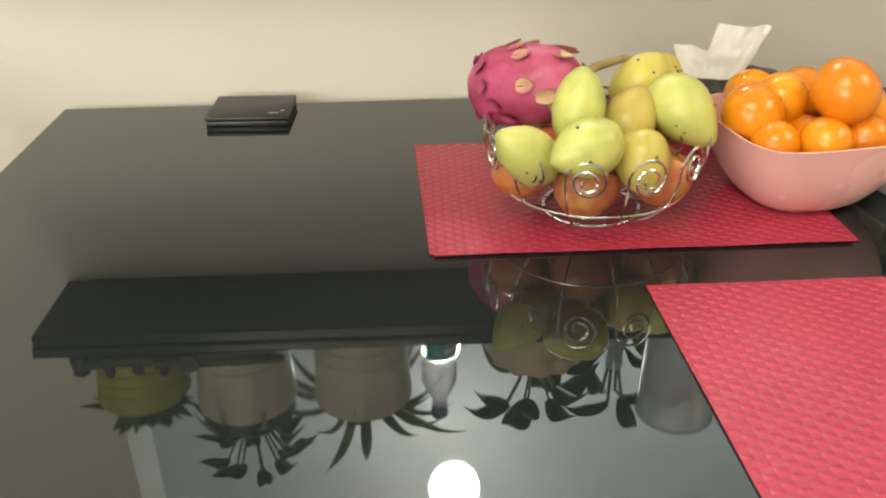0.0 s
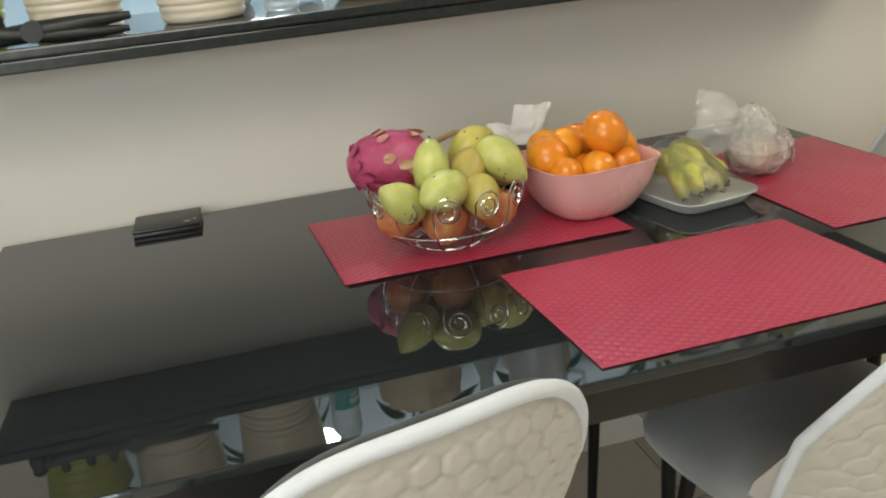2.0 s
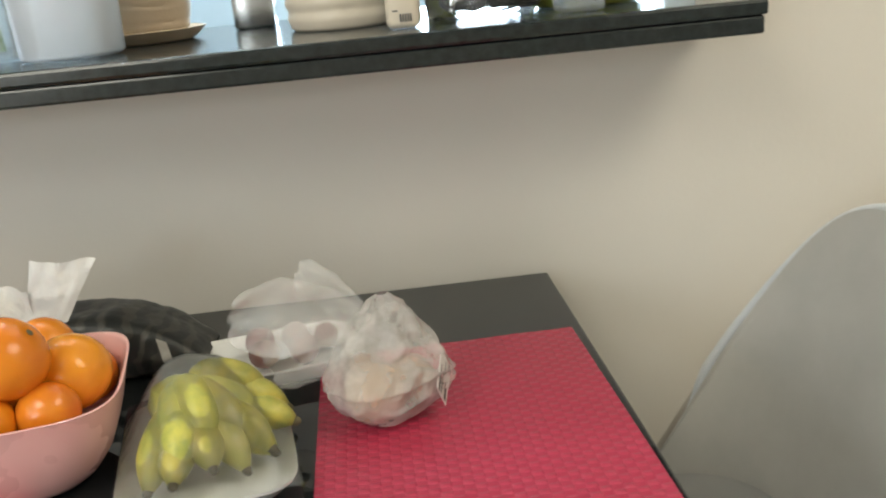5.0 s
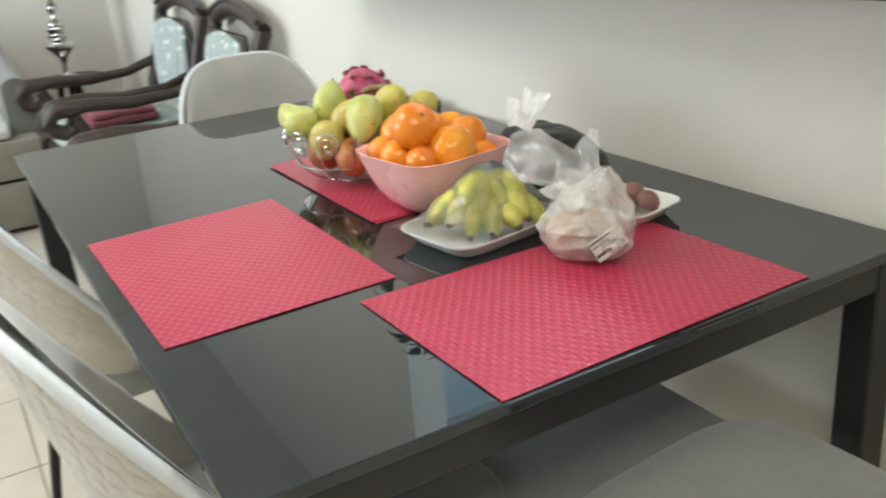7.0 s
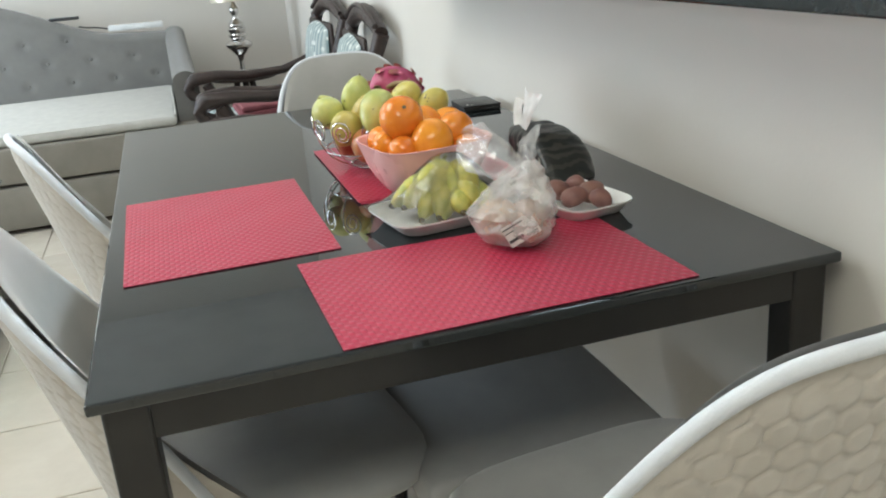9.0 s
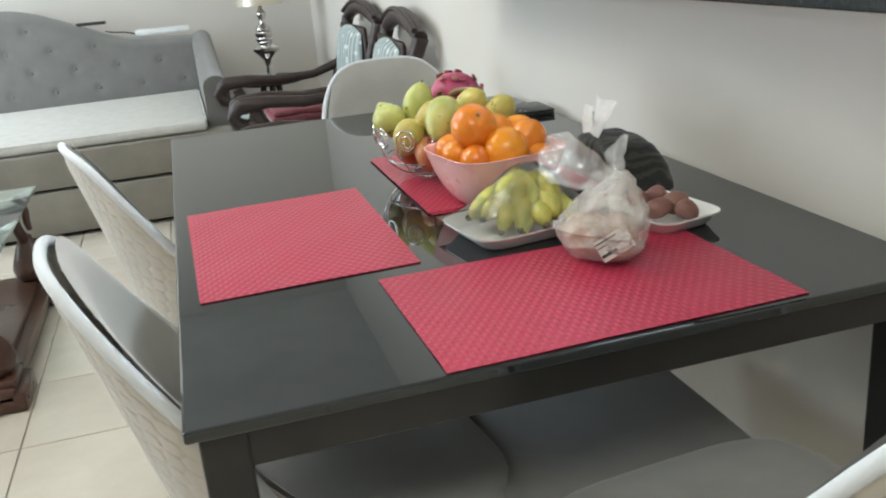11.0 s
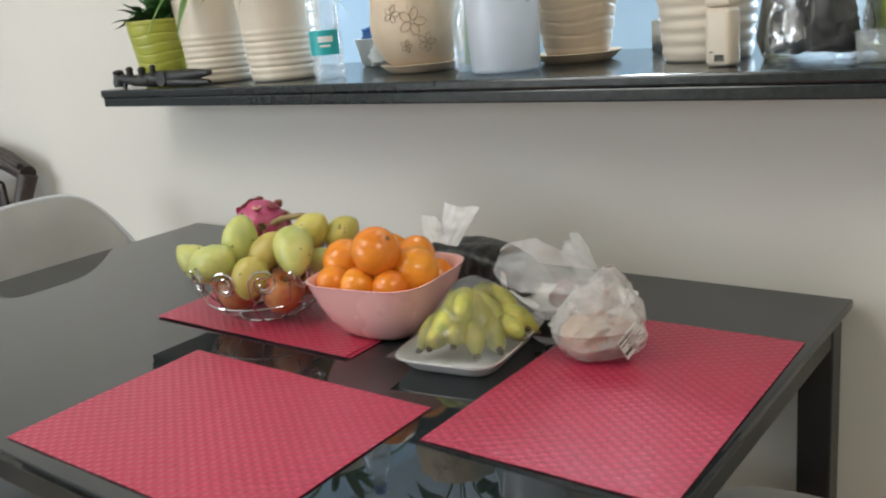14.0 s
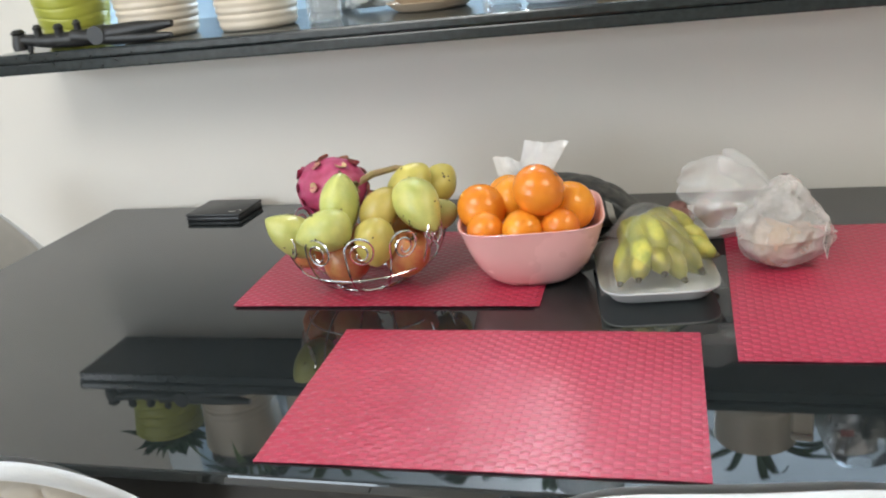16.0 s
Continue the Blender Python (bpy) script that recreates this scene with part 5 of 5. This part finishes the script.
rem = thing("remote_control", "black remote control lying on the sofa back", "remote control", pose(-3.49, -1.36, 0.862, 0, 0, 78))
part("remote_body", box(-0.085, -0.022, 0, 0.085, 0.022, 0.018, 0.005), M_BLACKPL, rem)
for k in range(6):
    part("key", lathe([(0, 0.0205), (0.005, 0.0200), (0.0055, 0.018), (0, 0.018)], 10), M_WHITEPL, rem).location = (-0.06 + 0.024 * k, 0, 0)
strip = thing("power_strip", "white power strip with a black cable on the sofa back", "power strip", pose(-3.49, -0.96, 0.771, 0, 0, 86))
part("strip_body", box(-0.16, -0.026, 0, 0.16, 0.026, 0.035, 0.006), M_WHITEPL, strip)
for k in range(4):
    part("socket", lathe([(0, 0.036), (0.015, 0.037), (0.017, 0.035), (0, 0.034)], 16), M_CERAMIC, strip).location = (-0.11 + 0.07 * k, 0, 0.0005)
part("cable", tube([(-0.16, 0, 0.015), (-0.22, 0.01, 0.03), (-0.28, -0.01, 0.035), (-0.33, 0.0, 0.045)], 0.004, 8), M_BLACKPL, strip, "black cable")

# side table and lamp in the corner
side = thing("side_table", "small dark wooden side table in the corner", "side table", pose(-3.25, -0.375, 0))
part("top", lathe([(0, 0.43), (0.20, 0.43), (0.21, 0.44), (0.20, 0.455), (0, 0.455)], 36), M_DARKWOOD, side)
for k in range(3):
    a = 2 * math.pi * k / 3
    part("leg", tube([(0.05 * math.cos(a), 0.05 * math.sin(a), 0.43), (0.08 * math.cos(a), 0.08 * math.sin(a), 0.2), (0.17 * math.cos(a), 0.17 * math.sin(a), 0.0)], [0.02, 0.018, 0.014], 10), M_DARKWOOD, side)
lamp = thing("table_lamp", "chrome table lamp of stacked rounded shapes with silver shade", "lamp", pose(-3.22, -0.378, 0.4555))
part("stand", lathe([(0, 0), (0.065, 0.0), (0.068, 0.008), (0.045, 0.018), (0.016, 0.035), (0.012, 0.07), (0.022, 0.115), (0.055, 0.150), (0.080, 0.172), (0.082, 0.186), (0.060, 0.205), (0.036, 0.215), (0.052, 0.228), (0.056, 0.240), (0.045, 0.250), (0.053, 0.262), (0.055, 0.274), (0.042, 0.284), (0.048, 0.296), (0.040, 0.312), (0.022, 0.330), (0.015, 0.350), (0.026, 0.372), (0.030, 0.388), (0.022, 0.405), (0.012, 0.416), (0.010, 0.50), (0, 0.50)], 40), M_MIRRORCHROME, lamp, "mirror chrome turned stand", smooth=50)
part("shade", lathe([(0.135, 0.440), (0.122, 0.70), (0.118, 0.70), (0.131, 0.441)], 48), M_SHADE, lamp, "silver drum shade")

# two carved armchairs against the wall


def make_armchair():
    ch = thing("carved_armchair", "dark carved wooden armchair with spotted grey-blue upholstery", "armchair", group="carved armchairs by the wall")
    # local: faces -y, back towards the wall; 0.60 wide
    for s in (-1, 1):
        part("back_post", tube([(0.29 * s, 0.0, 0.36), (0.29 * s, 0.03, 0.55), (0.285 * s, 0.10, 0.78), (0.30 * s, 0.125, 0.855)], [0.026, 0.028, 0.026, 0.030], 10), M_DARKWOOD, ch)
        arm = [(0.29 * s, 0.05, 0.64), (0.30 * s, -0.08, 0.600), (0.31 * s, -0.25, 0.590), (0.315 * s, -0.40, 0.605), (0.315 * s, -0.50, 0.600)]
        for i in range(1, 13):
            a = 0.5 * math.pi + 1.5 * math.pi * i / 12
            arm.append((0.315 * s, -0.50 + 0.045 * math.cos(a), 0.555 + 0.045 * math.sin(a)))
        part("armrest", rumple(tube(arm, [0.020] * 2 + [0.026, 0.029, 0.030] + [0.027 - 0.001 * i for i in range(12)], 12), 0.04, 0.010, s), M_DARKWOOD, ch, "carved scrolled arm")
        part("arm_support", tube([(0.31 * s, -0.40, 0.34), (0.315 * s, -0.47, 0.42), (0.315 * s, -0.42, 0.50), (0.315 * s, -0.46, 0.57)], [0.028, 0.034, 0.024, 0.026], 10), M_DARKWOOD, ch)
        part("front_leg", tube([(0.28 * s, -0.46, 0.36), (0.30 * s, -0.50, 0.24), (0.275 * s, -0.45, 0.10), (0.30 * s, -0.49, 0.0)], [0.034, 0.038, 0.022, 0.030], 10), M_DARKWOOD, ch)
        part("back_leg", tube([(0.28 * s, 0.02, 0.36), (0.27 * s, 0.04, 0.0)], [0.028, 0.020], 10), M_DARKWOOD, ch)
    rail = [(-0.30 + 0.60 * i / 16, 0.125, 0.855 + 0.060 * math.sin(math.pi * i / 16)) for i in range(17)]
    part("top_rail", tube(rail, [0.026 + 0.008 * math.sin(math.pi * i / 16) for i in range(17)], 12), M_DARKWOOD, ch, "carved arched top rail")
    part("rail_moulding", tube([(x * 1.02, y - 0.022, z + 0.028) for x, y, z in rail], 0.010, 8), M_DARKWOOD, ch, "raised moulding along the rail")
    part("back_panel", box(-0.24, 0.066, 0.46, 0.24, 0.084, 0.84, 0.012), M_DARKWOOD, ch)

    def pad(u, v):
        x = (u - 0.5) * 0.42
        z = 0.47 + 0.34 * v + 0.03 * math.sin(math.pi * u) * v
        bulge = 0.055 * (math.sin(math.pi * u) * math.sin(math.pi * v)) ** 0.35
        return (x, 0.062 - 0.02 * (1 - v) - bulge, z)
    part("back_cushion", sheet(pad, 24, 20), M_PATTERN, ch, "spotted grey-blue padded back")
    part("seat_frame", box(-0.31, -0.50, 0.29, 0.31, 0.05, 0.365, 0.012), M_DARKWOOD, ch)
    part("seat_cushion", rumple(box(-0.275, -0.48, 0.366, 0.275, 0.04, 0.455, 0.032, 4), 0.2, 0.006, 4), M_PATTERN, ch, "spotted grey-blue seat cushion")
    return ch


ac = make_armchair()
ac.matrix_world = pose(-1.79, -0.175, 0, 0, 0, 2)
copy_thing(ac, pose(-1.02, -0.180, 0, 0, 0, -2))
pad = thing("folded_cloth", "folded maroon cloth lying on the armchair seat", "cloth", pose(-1.80, -0.40, 0.458))
part("fold", crumple(-0.20, -0.14, 0.002, 0.20, 0.14, 0.03, 0.12, 0.008, 3), M_SEATCLOTH, pad)
part("fold", crumple(-0.19, -0.13, 0.031, 0.19, 0.13, 0.055, 0.12, 0.008, 6), M_SEATCLOTH, pad)

# coffee table
ct = thing("coffee_table", "carved dark wooden coffee table with a glass top", "coffee table", pose(-0.70, -1.82, 0))
part("glass_top", box(-0.56, -0.36, 0.405, 0.44, 0.33, 0.417, 0.004), M_GLASSTOP, ct, "clear greenish glass top")
part("plinth", box(-0.50, -0.33, 0.03, 0.53, 0.33, 0.075, 0.010), M_REDWOOD, ct)
part("lower_shelf", box(-0.46, -0.29, 0.076, 0.48, 0.29, 0.10, 0.006), M_REDWOOD, ct)
for sx, sy in ((-0.42, 0.27), (0.44, 0.27), (-0.42, -0.27), (0.44, -0.27)):
    foot = part("foot", box(sx - 0.09, sy - 0.075, 0.0, sx + 0.09, sy + 0.085, 0.062, 0.012), M_REDWOOD, ct, "stepped carved foot")
    part("foot_step", box(sx - 0.07, sy - 0.06, 0.063, sx + 0.07, sy + 0.065, 0.095, 0.010), M_REDWOOD, foot)
    leg = part("leg", rumple(lathe([(0, 0.096), (0.048, 0.096), (0.060, 0.115), (0.064, 0.145), (0.056, 0.180), (0.042, 0.212), (0.030, 0.240), (0.026, 0.262), (0, 0.266)], 20), 0.05, 0.010, sx), M_REDWOOD, ct, "bulbous carved leg")
    leg.location = (sx, sy, 0)
    turn = math.atan2(sy, sx)
    loop = [(0.0, 0.235), (-0.022, 0.290), (-0.030, 0.340), (-0.022, 0.380), (0.0, 0.396), (0.022, 0.384), (0.032, 0.350), (0.028, 0.310), (0.036, 0.280)]
    part("scroll", tube([(r * math.cos(turn), r * math.sin(turn), z) for r, z in loop], [0.024, 0.019, 0.016, 0.0155, 0.0155, 0.0155, 0.015, 0.014, 0.010], 12), M_REDWOOD, leg, "looped carved scroll")


# ---- hall end: appliance and door ----
M_APPL = paint("white_enamel", (0.80, 0.78, 0.74), (0.75, 0.73, 0.69), 0.3, scale=5, bump=0.02)
M_YELLOW = paint("yellow_energy_label", (0.72, 0.55, 0.01), None, 0.5, scale=20)
M_DOOR = paint("dark_brown_door", (0.055, 0.035, 0.02), (0.035, 0.022, 0.013), 0.4, scale=12, fine=120, bump=0.15)
appl = thing("white_appliance", "white kitchen appliance with a yellow label and foil on top", "appliance", pose(2.245, 0.06, 0))
part("cabinet", box(-0.085, -0.10, 0.02, 0.050, 0.30, 0.945, 0.012), M_APPL, appl)
part("top_cover", box(-0.080, -0.095, 0.946, 0.045, 0.295, 0.962, 0.006), M_APPL, appl)
part("yellow_label", box(-0.020, -0.1025, 0.74, 0.022, -0.1005, 0.925), M_YELLOW, appl, "yellow printed label", smooth=0)
for sx in (-0.06, 0.03):
    part("foot", lathe([(0, 0), (0.015, 0), (0.012, 0.02), (0, 0.02)], 12), M_BLACKPL, appl).location = (sx, -0.06, 0)
foil = thing("foil_sheet", "crumpled silver foil lying on the white appliance", "foil", pose(2.245, 0.06, 0.963))
part("foil", crumple(-0.07, -0.09, 0.004, 0.04, 0.10, 0.034, 0.04, 0.012, 3), M_SILVERFOIL, foil)
door = thing("door_brown", "dark brown wooden hall door in its frame", "door", pose(4.52, 1.9, 0), kind="structure")
part("leaf", box(-0.44, 0.0, 0.01, 0.44, 0.04, 2.1, 0.004), M_DOOR, door)
for px in (-0.21, 0.21):
    for z0, z1 in ((0.25, 0.95), (1.1, 1.95)):
        part("panel", box(px - 0.15, -0.012, z0, px + 0.15, 0.002, z1, 0.006), M_DOOR, door)
part("handle", tube([(-0.40, -0.03, 1.0), (-0.32, -0.05, 1.0)], 0.009, 8), M_STEEL, door)
side_wall = box(2.4, 1.95, 0, 5.0, 2.07, 2.7)
structure("wall_hall", side_wall, M_WALL, "cream painted hall wall behind the door")
